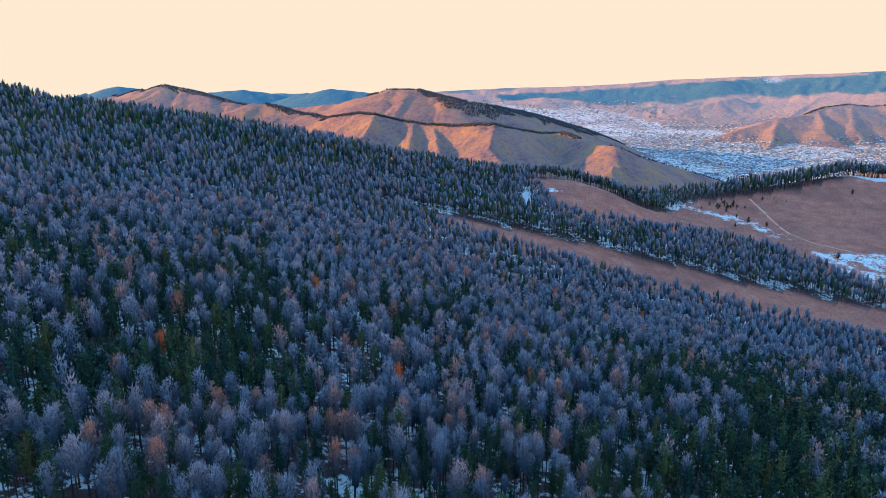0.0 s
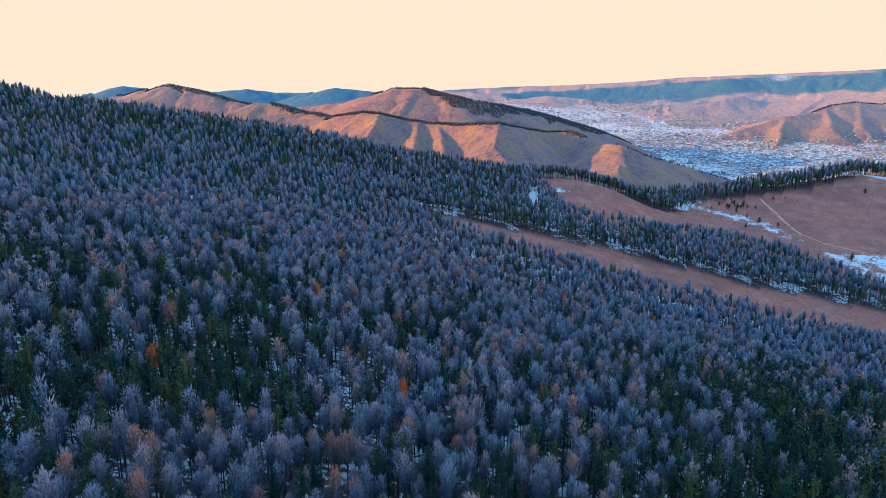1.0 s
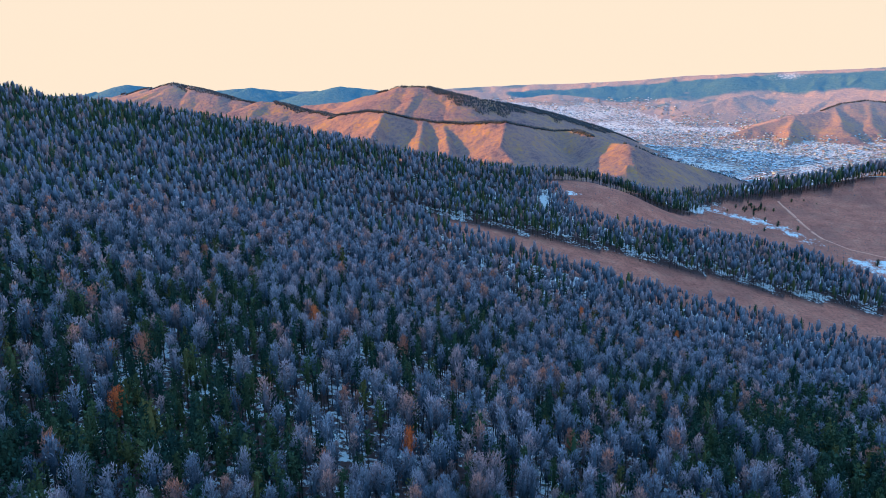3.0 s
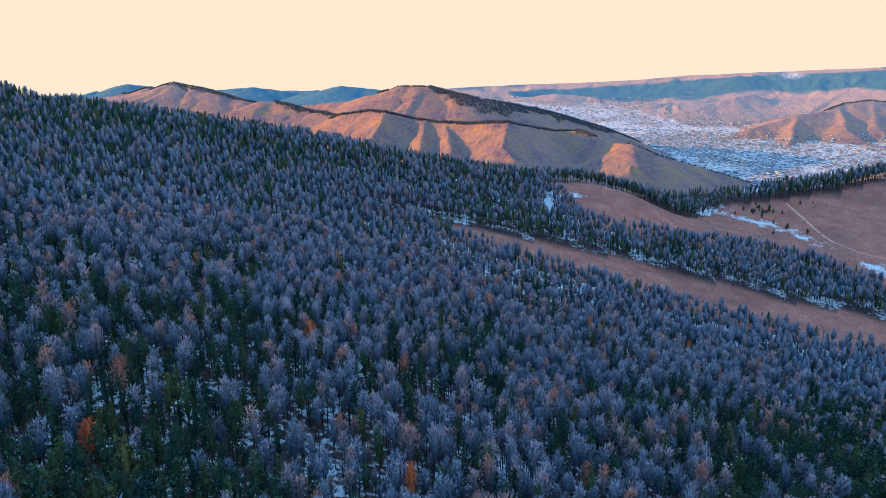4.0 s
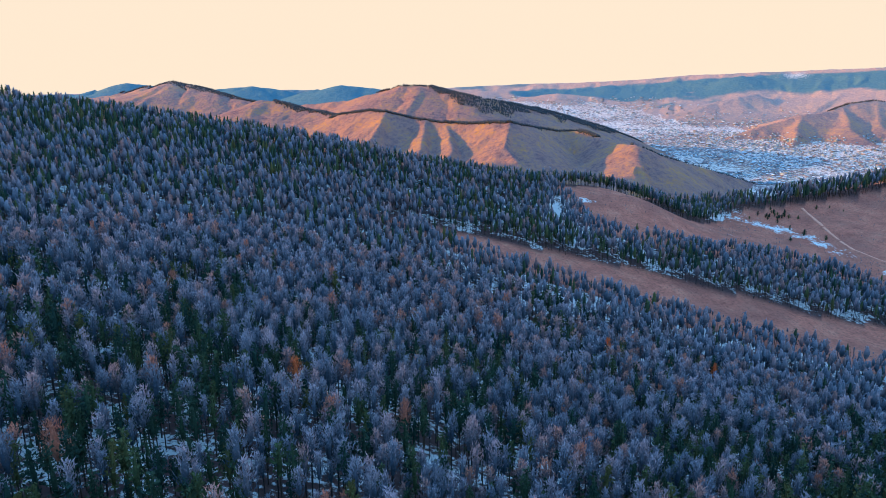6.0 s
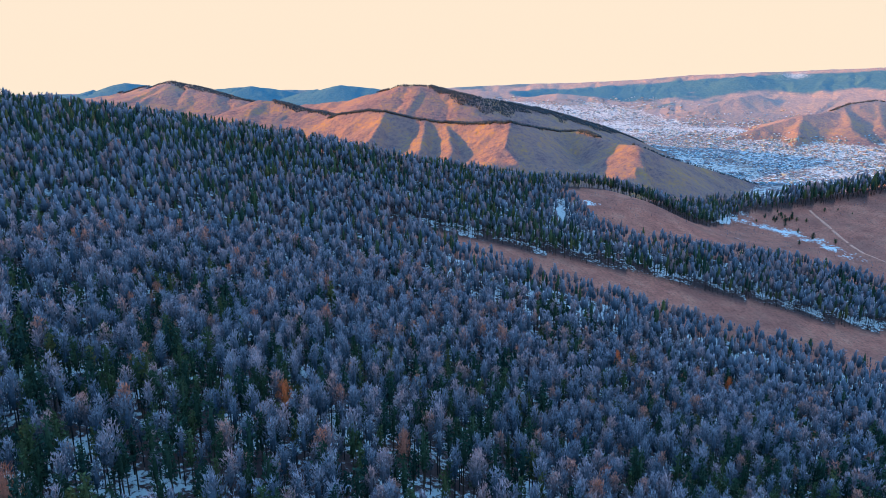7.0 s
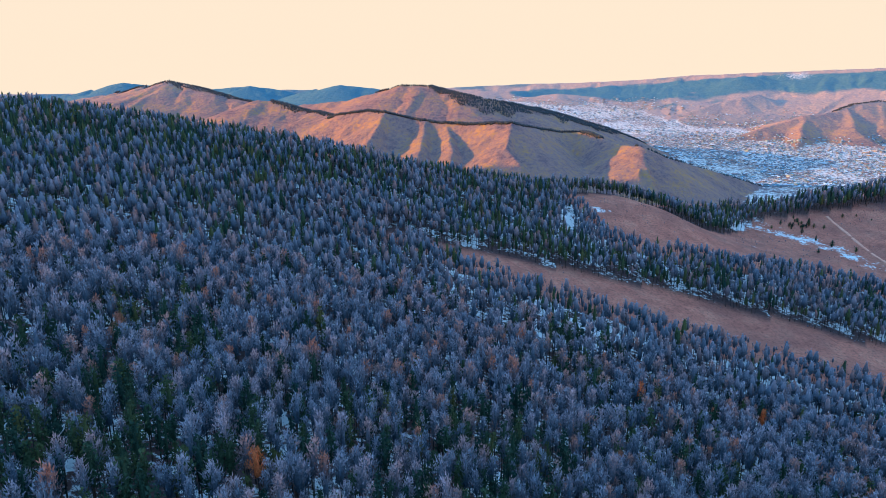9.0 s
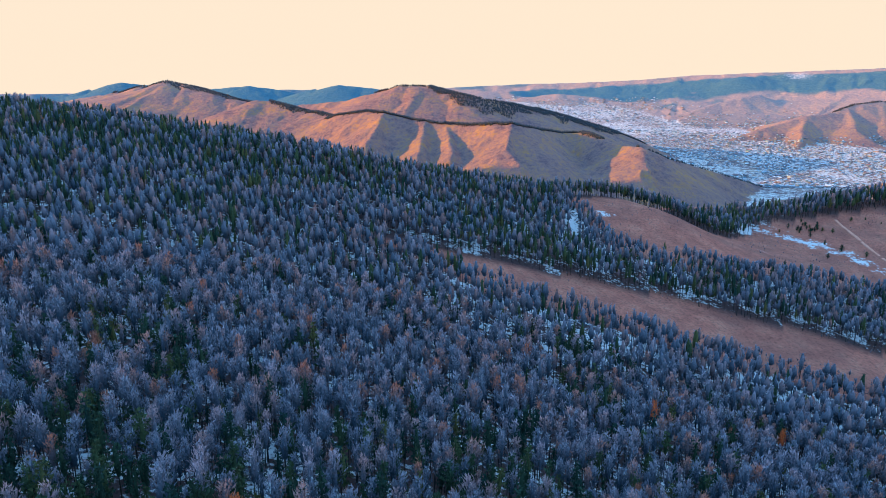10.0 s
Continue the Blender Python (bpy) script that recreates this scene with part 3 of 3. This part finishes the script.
def plant_plan():
    """Places of all trees of the near hill: x, y, kind, size, turn."""
    rng = np.random.default_rng(5)
    xs, ys = [], []
    for step, y0, y1 in ((2.75, 60, 330), (3.2, 330, 780)):
        gx, gy = np.meshgrid(np.arange(-480, 560, step), np.arange(y0, y1, step))
        xs.append(gx.ravel() + rng.uniform(-0.48, 0.48, gx.size) * step)
        ys.append(gy.ravel() + rng.uniform(-0.48, 0.48, gx.size) * step)
    x, y = np.concatenate(xs), np.concatenate(ys)
    # the wedge of land that comes into view
    inside = (np.abs(x + 2) < 0.71 * y + 14) & (y > 74) & wooded(x, y)
    x, y = x[inside], y[inside]
    past = y - crest(x)
    keep = rng.random(len(x)) < np.where(past > 28, 0.0, np.where(past > 18, 0.6, 1.0))
    b = y - np.interp(x, BAND_X, BAND_Y)
    thin = (b < -10) & (b > -80) & (x > -20)
    keep &= rng.random(len(x)) < np.where(thin, 0.86, 0.94) * (0.84 + 0.4 * vnoise(x / 30, y / 30, 41)) * (0.45 + 0.55 * smooth(0.28, 0.38, fbm(x / 8, y / 8, 2, 43)))
    keep &= ~((np.abs(x - 64 - 0.1 * (y - 500)) < 3.4) & (y > 466) & (y < 520))
    keep |= (past > -8 - saddle(x)) & (past < 22)
    x, y = x[keep], y[keep]
    past, b = y - crest(x), y - np.interp(x, BAND_X, BAND_Y)
    share = 0.08 + 0.24 * smooth(0.5, 0.8, fbm(x / 45, y / 45, 2, 51))
    share = share + 0.14 * (1 - smooth(120, 220, y)) + 0.16 * (1 - smooth(190, 280, y)) * smooth(0.4, 0.55, fbm(x / 35, y / 35, 2, 53))
    share = share + 0.16 * smooth(20, 60, x) * (y < 260) + 0.08 * (y < 250)
    share = share + 0.24 * smooth(30, 60, np.abs(x + 4)) * (1 - smooth(200, 260, y))
    share = share + 0.30 * smooth(60, 220, -x) * smooth(230, 380, y)
    share = np.where((b > 10) & (b < 60) & (x > -10), 0.50 - 0.22 * smooth(110, 200, x), share)
    share = np.where((past > -75) & (x < 60), 0.40 + 0.20 * smooth(0, 200, -x), share)
    share = np.where(past > -5 - saddle(x), 0.50, share)
    pine = rng.random(len(x)) < share
    size = np.where(pine, 0.80, 0.84) * (0.66 + 0.58 * rng.random(len(x))) * np.where(past > -8 - saddle(x), 0.92, 1.0) * np.where((past > -40) & (x < -60), 1.18, 1.0) * np.where((past > -10) & (x > 290), 1.35, 1.0)
    turn = rng.random(len(x)) * 2 * math.pi
    clear = np.ones(len(x), bool)
    for rx, ry, *_ in RUSTY:
        clear &= np.hypot(x - rx, y - ry) > 2.2
    x, y, pine, size, turn = x[clear], y[clear], pine[clear], size[clear], turn[clear]
    tint = rng.random(len(x)) ** (1.15 - 0.40 * smooth(220, 380, y))
    return x, y, height(x, y), pine, size, turn, tint, rng.integers(0, 7, len(x))


def massed(name, label, kind, lod, idx, plan, mats):
    """Many trees in one mesh."""
    x, y, z, pine, size, turn, tint, form = plan
    vs, fs, tints, mat_ids, grown, n = [], [], [], [], [], 0
    for f in range(7):
        sel = idx[form[idx] == f]
        if not len(sel):
            continue
        c, s = np.cos(turn[sel]), np.sin(turn[sel])
        for slot, (v, fa, *sh) in enumerate(SHAPES[(kind, lod)][f]):
            grown.append(np.tile(sh[0] if sh else np.zeros(len(v)), len(sel)))
            sv = size[sel][:, None]
            wx = (v[None, :, 0] * c[:, None] - v[None, :, 1] * s[:, None]) * sv + x[sel][:, None]
            wy = (v[None, :, 0] * s[:, None] + v[None, :, 1] * c[:, None]) * sv + y[sel][:, None]
            wz = v[None, :, 2] * sv + z[sel][:, None] - 0.15
            vs.append(np.stack([wx, wy, wz], -1).reshape(-1, 3))
            fs.append((fa[None] + (n + np.arange(len(sel)) * len(v))[:, None, None]).reshape(-1, 3))
            tints.append(np.repeat(tint[sel], len(v)))
            mat_ids.append(np.full(len(sel) * len(fa), slot))
            n += len(sel) * len(v)
    me = mesh_from(name, np.concatenate(vs), np.concatenate(fs))
    add_attr(me, "tint", np.concatenate(tints))
    add_attr(me, "tip_light", np.concatenate(grown))
    for m in mats:
        me.materials.append(m)
    me.polygons.foreach_set("material_index", np.concatenate(mat_ids).astype(np.int32))
    ob = new(name, me)
    return tagged(ob, label, "forest", kind="stuff")


PLAN = plant_plan()
PX, PY, PZ, PINE, PSIZE, PTURN, PTINT, PFORM = PLAN
DIST = np.minimum(np.hypot(PX, PY), np.hypot(PX + 4, PY - 60) + 20)
DIST = np.minimum(DIST, np.hypot(PX + 8, PY - 113) + 40)
# the stretch of forest that the flight passes nearest
ORDER = np.argsort(np.hypot(PX + 3, PY - 60))
singles = {"larch": [], "pine": []}
for i in ORDER:
    k = "pine" if PINE[i] else "larch"
    if len(singles[k]) < (300 if k == "larch" else 200):
        singles[k].append(i)
ALONE = np.zeros(len(PX), bool)
ALONE[singles["larch"]] = True
ALONE[singles["pine"]] = True
REST = np.arange(len(PX))[~ALONE]
swath = (np.abs(PX[REST] + 4) < 88) & (PY[REST] < 250)
close_rest = REST[swath]
near_rest = REST[(DIST[REST] < 270) & ~swath]
far_rest = REST[(DIST[REST] >= 270) & (DIST[REST] < 440) & ~swath]
edge_rest = REST[(DIST[REST] >= 440) & ~swath]
massed("near_larch_forest", "dense leafless grey-brown larches over patchy snow", "larch", "close", close_rest[~PINE[close_rest]], PLAN, (M_BARK, M_LARCH_MASS))
massed("near_pine_stand", "dark green pines between leafless larches", "pine", "close", close_rest[PINE[close_rest]], PLAN, (M_PINE_BARK, M_PINE_MASS))
massed("larch_forest", "dense leafless grey-brown larch forest covering the hillside", "larch", "mid", near_rest[~PINE[near_rest]], PLAN, (M_BARK, M_LARCH_MASS))
massed("pine_stand", "dark green pines scattered among the bare larches", "pine", "mid", near_rest[PINE[near_rest]], PLAN, (M_PINE_BARK, M_PINE_MASS))
massed("ridge_larch_forest", "leafless brown larch forest towards the ridge", "larch", "far", far_rest[~PINE[far_rest]], PLAN, (M_BARK, M_LARCH_MASS))
massed("ridge_pine_wood", "dark green pine wood along the ridge", "pine", "far", far_rest[PINE[far_rest]], PLAN, (M_PINE_BARK, M_PINE_MASS))
massed("crest_larch_wood", "leafless brown larches on the far part of the ridge", "larch", "edge", edge_rest[~PINE[edge_rest]], PLAN, (M_BARK, M_LARCH_MASS))
massed("crest_pine_wood", "dark green pines on the far part of the ridge", "pine", "far", edge_rest[PINE[edge_rest]], PLAN, (M_PINE_BARK, M_PINE_MASS))
print("trees", len(PX), "close", len(close_rest), "near", len(near_rest), "far", len(far_rest))


def scrub():
    """Young larches and bushes along the clearings and on the bare slopes."""
    rng = np.random.default_rng(15)
    n = 40000
    x, y = rng.uniform(-30, 470, n), rng.uniform(330, 690, n)
    b = y - np.interp(x, BAND_X, BAND_Y)
    w = np.interp(x, BAND_X, BAND_W)
    low = np.exp(-((b + w * 0.75) / 9) ** 2) + 0.25 * np.exp(-((b - w) / 4) ** 2)
    foot = np.exp(-((y - np.interp(x, EDGE_X, EDGE_Y) - 6) / 10) ** 2) * (x > 70)
    open_ = bare_top(x, y) * (0.02 + 0.22 * smooth(0.52, 0.7, fbm(x / 25, y / 25, 3, 91)))
    p = (np.clip(0.9 * low * (b < w + 6) + 0.8 * foot, 0, 1) * (0.25 + smooth(0.4, 0.65, fbm(x / 16, y / 16, 2, 92)))) + open_
    ok = (rng.random(n) < p * 0.6) & (y < crest(x) - 3) & ~(wooded(x, y))
    x, y = x[ok], y[ok]
    k = len(x)
    big = low[ok] + foot[ok] > 0.4
    size = np.where(big, 0.18 + 0.30 * rng.random(k), 0.07 + 0.12 * rng.random(k))
    plan = (x, y, height(x, y), np.zeros(k, bool), size, rng.random(k) * 6.28, 0.25 + 0.7 * rng.random(k), rng.integers(0, 7, k))
    massed("larch_scrub", "low brown bushes and young larches along the clearings", "larch", "edge", np.arange(k), plan, (M_BARK, M_LARCH_MASS))
    print("scrub", k)


scrub()


def single_trees():
    protos = {}
    for k, mats in (("larch", (M_BARK, M_LARCH)), ("pine", (M_PINE_BARK, M_PINE))):
        for f in range(7):
            made = []
            for (v, fa, *sh), m, nm in zip(SHAPES[(k, "near")][f], mats, ("trunk", "crown")):
                me = mesh_from(k + "_" + nm, v, fa)
                if sh:
                    add_attr(me, "tip_light", sh[0])
                me.materials.append(m)
                made.append(me)
            protos[(k, f)] = made
    for k, label in (("larch", "tall leafless grey-brown larch on the snowy hillside"), ("pine", "dark green pine among bare larches")):
        for i in singles[k]:
            trunk, crown = protos[(k, PFORM[i])]
            tree = new(k + "_tree")
            tree.matrix_world = pose(PX[i], PY[i], PZ[i] - 0.15, 0, 0, math.degrees(PTURN[i])) @ Matrix.Scale(PSIZE[i], 4)
            tagged(tree, label, "tree", "trees of the near hillside")
            t = new("trunk", trunk)
            t.parent = tree
            c = new("crown", crown)
            c.parent = tree
    for q, (px, py, k, dull) in enumerate(RUSTY):
        trunk, crown = protos[("larch", q % 7)]
        crown = crown.copy()
        crown.materials[0] = M_DULL_RUST if dull else M_RUST
        tree = new("larch_tree")
        tree.matrix_world = pose(px, py, float(height(px, py)) - 0.15, 0, 0, 50 * q) @ Matrix.Scale(k, 4)
        tagged(tree, "larch with faded pinkish-brown needles" if dull else "larch with bright rust-orange needles", "tree", "trees of the near hillside")
        for nm, me in (("trunk", trunk), ("crown", crown)):
            p = new(nm, me)
            p.parent = tree
    # a loose clump in the saddle and a few lone trees on the bare slope
    rng = np.random.default_rng(23)
    spots = [(270, 594, 0.4), (274.5, 580, 0.62), (286, 568.6, 0.5), (256, 563.6, 0.42), (313, 637, 0.42), (325, 638, 0.25), (333, 630, 0.22), (405, 644, 0.6),
             (307, 494, 0.62), (280, 434, 0.7), (299, 433, 0.75)]
    spots += [(272 + rng.normal(0, 7), 620 + rng.normal(0, 5), 0.22 + 0.24 * rng.random()) for _ in range(26)]
    for px, py, k in spots:
        trunk, crown = protos[("pine", int(rng.integers(0, 7)))]
        tree = new("pine_tree")
        tree.matrix_world = pose(px, py, float(height(px, py)) - 4.6 * k, 0, 0, rng.random() * 360) @ Matrix.Diagonal((k * 2.0, k * 2.0, k, 1))
        tagged(tree, "small dark green pine on the bare grassy slope", "tree", "small pines on the bare slope")
        for nm, me in (("trunk", trunk), ("crown", crown)):
            p = new(nm, me)
            p.parent = tree


single_trees()


# ------------------------------------------------------------------ woods on the far hills
M_FAR_WOOD = plant_material("far_conifers", [(0.0, (0.055, 0.065, 0.07)), (0.6, (0.085, 0.08, 0.08)), (1.0, (0.13, 0.095, 0.08))], False)


def spindle(rng):
    """A small far tree, 1 m high: a ragged double cone."""
    a = np.arange(5) * 2 * math.pi / 5 + rng.random()
    r = 0.26 * (0.6 + 0.7 * rng.random(5))
    ring = np.stack([np.cos(a) * r, np.sin(a) * r, 0.3 + 0.15 * rng.random(5)], 1)
    v = np.concatenate([[[0, 0, 0]], ring, [[rng.normal(0, 0.02), rng.normal(0, 0.02), 1]]])
    k = np.arange(5)
    f = np.concatenate([np.stack([np.zeros(5, int), 1 + (k + 1) % 5, 1 + k], 1), np.stack([np.full(5, 6), 1 + k, 1 + (k + 1) % 5], 1)])
    return v, f


def far_wood(name, label, key, first, last, near_side, far_side, count, seed, h=7.0):
    """Trees along a stretch of a crest, on its near and far sides."""
    rng = np.random.default_rng(seed)
    pts = np.array(HILLS[key][0][first:last])
    seg = np.hypot(np.diff(pts[:, 0]), np.diff(pts[:, 1]))
    cum = np.concatenate([[0], np.cumsum(seg)])
    d = rng.random(count) * cum[-1]
    x, y = np.interp(d, cum, pts[:, 0]), np.interp(d, cum, pts[:, 1])
    taper = np.minimum(1, 0.25 + 3 * np.minimum(d, cum[-1] - d) / cum[-1])
    off = rng.uniform(-near_side, far_side, count) * (0.5 + 0.8 * vnoise(d / 40, d * 0, seed)) * taper
    y = y + off
    x = x + rng.normal(0, 6, count)
    z = height(x, y)
    shapes = [spindle(rng) for _ in range(6)]
    vs, fs, ts, n = [], [], [], 0
    for i in range(count):
        v, f = shapes[i % 6]
        k = h * (0.7 + 0.5 * rng.random())
        vs.append(v * np.array([k * 0.95, k * 0.95, k]) + (x[i], y[i], z[i] - 0.6))
        fs.append(f + n)
        ts.append(np.full(len(v), rng.random()))
        n += len(v)
    me = mesh_from(name, np.concatenate(vs), np.concatenate(fs))
    add_attr(me, "tint", np.concatenate(ts))
    me.materials.append(M_FAR_WOOD)
    tagged(new(name, me), label, "forest", kind="stuff")


far_wood("far_tree_line", "dark line of conifers along a distant ridge", "front_ridge", 0, 9, 3, 40, 4200, 61)
far_wood("far_tree_line", "dark line of conifers round the head of a bare bowl", "front_ridge", 8, 13, 2, 45, 2200, 68)
far_wood("far_tree_line", "sparse dark trees down the end of a ridge", "front_ridge", 14, 18, 2, 60, 700, 62, 6)
far_wood("far_hill_forest", "dark forest over the shoulder of a distant hill", "middle_peak", 4, 11, 120, 90, 7000, 63)
far_wood("far_tree_line", "dark trees over the top of a distant hill", "middle_peak", 2, 6, 14, 60, 900, 69)
far_wood("far_hill_forest", "dark forest on the flank of a distant hill", "west_peak", 2, 8, 40, 90, 2400, 64)
far_wood("far_hill_forest", "dark forest behind a low sunlit hill", "low_peak", 3, 7, 25, 60, 1500, 65)
far_wood("far_tree_line", "thin dark tree line over a brown hill", "east_hill", 4, 9, 4, 40, 1000, 66)

# ------------------------------------------------------------------ the town in the valley


def house_shapes():
    """Walls and gabled roof of a small house, in a few sizes."""
    out = []
    for w, d, h, r in ((6.0, 4.8, 2.0, 1.2), (5.0, 4.2, 1.9, 1.0), (7.4, 5.0, 2.2, 1.3), (15, 8, 4.6, 1.4), (4.0, 3.4, 1.8, 0.8)):
        a, b = w / 2, d / 2
        v = np.array([(-a, -b, -3), (a, -b, -3), (a, b, -3), (-a, b, -3), (-a, -b, h), (a, -b, h), (a, b, h), (-a, b, h), (-a, 0, h + r), (a, 0, h + r)], float)
        f = np.array([(0, 1, 5), (0, 5, 4), (1, 2, 6), (1, 6, 5), (2, 3, 7), (2, 7, 6), (3, 0, 4), (3, 4, 7), (5, 6, 9), (7, 4, 8)])
        e = 0.6
        q = np.array([(-a - e, -b - e, h - 0.3), (a + e, -b - e, h - 0.3), (a + e, b + e, h - 0.3), (-a - e, b + e, h - 0.3), (-a - e, 0, h + r + 0.15), (a + e, 0, h + r + 0.15)], float)
        q2 = q + (0, 0, 0.25)
        g = np.array([(0, 1, 5), (0, 5, 4), (2, 3, 4), (2, 4, 5)])
        out.append(((v, f), (np.concatenate([q, q2]), np.concatenate([g[:, ::-1], g + 6]))))
    return out


def tinted(name, stops, single, rough=0.8):
    return plant_material(name, stops, single, rough)


WALL_TINTS = [(0.0, (0.40, 0.42, 0.45)), (0.35, (0.24, 0.22, 0.22)), (0.6, (0.42, 0.44, 0.47)), (0.8, (0.22, 0.16, 0.14)), (1.0, (0.40, 0.30, 0.26))]
ROOF_TINTS = [(0.0, (0.72, 0.72, 0.72)), (0.34, (0.66, 0.66, 0.66)), (0.42, (0.26, 0.22, 0.22)), (0.62, (0.42, 0.17, 0.12)), (0.76, (0.14, 0.32, 0.42)),
              (0.86, (0.16, 0.26, 0.22)), (1.0, (0.62, 0.60, 0.58))]
HOUSES = house_shapes()
M_WALL, M_WALLS = tinted("house_plaster", WALL_TINTS, True), tinted("town_plaster", WALL_TINTS, False)
M_ROOF, M_ROOFS = tinted("house_roofing", ROOF_TINTS, True, 0.6), tinted("town_roofing", ROOF_TINTS, False, 0.6)


def town():
    rng = np.random.default_rng(77)
    n = 46000
    y = 1950 + 2300 * rng.random(n) ** 1.3
    x = rng.uniform(-0.02, 0.80, n) * y + rng.normal(0, 30, n)
    low = 1 - smooth(6, 30, height(x, y) - floor_height(x, y))
    share = low * (y > 1500) * smooth(0.25, 0.52, fbm(x / 130, y / 130, 3, 71))
    ok = (rng.random(n) < share * 0.52) & (np.hypot(x, y) < 4300)
    x, y = x[ok], y[ok]
    z = height(x, y)
    turn = np.round(vnoise(x / 300, y / 300, 72) * 4) * 0.4 + rng.choice([0, math.pi / 2], len(x)) + rng.normal(0, 0.08, len(x))
    form = rng.choice(5, len(x), p=(0.36, 0.24, 0.16, 0.04, 0.20))
    tint = rng.random(len(x))
    first = np.argsort(y)[:240]
    alone = np.zeros(len(x), bool)
    alone[first] = True
    meshes = []
    for (wv, wf), (rv, rf) in HOUSES:
        a, b = mesh_from("house_walls", wv, wf), mesh_from("house_roof", rv, rf)
        a.materials.append(M_WALL)
        b.materials.append(M_ROOF)
        meshes.append((a, b))
    for i in first:
        home = new("house")
        home.matrix_world = pose(x[i], y[i], z[i], 0, 0, math.degrees(turn[i]))
        tagged(home, "small pale house with a pitched roof in the snowy valley", "house", "houses at the edge of the town")
        for nm, me in zip(("wall", "roof"), meshes[form[i]]):
            p = new(nm, me)
            p.parent = home
    vs, fs, ts, ms, k = [], [], [], [], 0
    for i in np.nonzero(~alone)[0]:
        c, s_ = math.cos(turn[i]), math.sin(turn[i])
        for slot, (v, f) in enumerate(HOUSES[form[i]]):
            vs.append(np.stack([v[:, 0] * c - v[:, 1] * s_ + x[i], v[:, 0] * s_ + v[:, 1] * c + y[i], v[:, 2] + z[i]], 1))
            fs.append(f + k)
            ts.append(np.full(len(v), (tint[i] + 0.37 * slot) % 1))
            ms.append(np.full(len(f), slot))
            k += len(v)
    me = mesh_from("town", np.concatenate(vs), np.concatenate(fs))
    add_attr(me, "tint", np.concatenate(ts))
    me.materials.append(M_WALLS)
    me.materials.append(M_ROOFS)
    me.polygons.foreach_set("material_index", np.concatenate(ms).astype(np.int32))
    tagged(new("town", me), "wide town of small pale houses on the snowy valley floor", "town", kind="stuff")
    print("houses", len(x))


town()

# ------------------------------------------------------------------ the pale dirt track up the bare slope


def dirt_track():
    m, n, l, b = material("pale_dirt", 0.95, 0.1)
    co = n.new("ShaderNodeTexCoord").outputs["Object"]
    t = noise_tex(n, l, co, 0.5, 4)
    r = ramp(n, [(0.3, (0.80, 0.29, 0.17)), (0.65, (0.95, 0.41, 0.26))])
    l.new(t.outputs[0], r.inputs[0])
    l.new(r.outputs[0], b.inputs["Base Color"])
    pts = np.array([(302, 640), (300, 600), (298, 553), (308, 530), (335, 508), (380, 488)], float)
    d = np.concatenate([[0], np.cumsum(np.hypot(*np.diff(pts, axis=0).T))])
    u = np.linspace(0, d[-1], 160)
    x, y = np.interp(u, d, pts[:, 0]), np.interp(u, d, pts[:, 1])
    x = x + 1.2 * (fbm(u / 12, u * 0, 2, 81) - 0.5)
    dx, dy = np.gradient(x), np.gradient(y)
    k = np.hypot(dx, dy)
    nx, ny = -dy / k, dx / k
    w = 1.25 * np.where(u > 90, 0.55, 1.0) * (0.75 + 0.5 * fbm(u / 4, u * 0, 2, 82))
    rows = []
    for o, lift in ((-1.0, -0.4), (-0.9, 0.18), (0.9, 0.18), (1.0, -0.4)):
        px, py = x + nx * w * o, y + ny * w * o
        rows.append(np.stack([px, py, height(px, py) + lift], 1))
    v = np.stack(rows, 1).reshape(-1, 3)
    i, j = np.meshgrid(np.arange(len(u) - 1), np.arange(3), indexing="ij")
    q = np.stack([i * 4 + j, i * 4 + j + 1, (i + 1) * 4 + j + 1, (i + 1) * 4 + j], -1).reshape(-1, 4)
    me = mesh_from("dirt_track", v, q[:, ::-1])
    me.materials.append(m)
    tagged(new("dirt_track", me), "narrow pale dirt track up a bare grassy slope", "track", kind="structure")


dirt_track()


# ------------------------------------------------------------------ the forest goes on around and behind
def outer_wood():
    rng = np.random.default_rng(99)
    step = 7.8
    gx, gy = np.meshgrid(np.arange(-560, 430, step), np.arange(-200, 545, step))
    x = gx.ravel() + rng.uniform(-0.5, 0.5, gx.size) * step
    y = gy.ravel() + rng.uniform(-0.5, 0.5, gx.size) * step
    ok = ((np.abs(x + 2) > 0.71 * y + 30) | (y < 40)) & wooded(x, y) & (rng.random(len(x)) < 0.85)
    x, y = x[ok], y[ok]
    z = height(x, y)
    shapes = [spindle(rng) for _ in range(6)]
    n, vs, fs = 0, [], []
    k = 12 * (0.7 + 0.5 * rng.random(len(x)))
    for i in range(6):
        sel = np.arange(i, len(x), 6)
        v, f = shapes[i]
        vs.append((v[None] * np.array([1.1, 1.1, 1.0]) * k[sel][:, None, None] + np.stack([x[sel], y[sel], z[sel] - 0.4], 1)[:, None]).reshape(-1, 3))
        fs.append((f[None] + (n + np.arange(len(sel)) * len(v))[:, None, None]).reshape(-1, 3))
        n += len(sel) * len(v)
    me = mesh_from("outer_wood", np.concatenate(vs), np.concatenate(fs))
    add_attr(me, "tint", np.repeat(rng.random(n // 7), 7))
    me.materials.append(M_LARCH_MASS)
    tagged(new("outer_wood", me), "bare larch forest going on over the slopes around", "forest", kind="stuff")
    print("outer", len(x))


outer_wood()
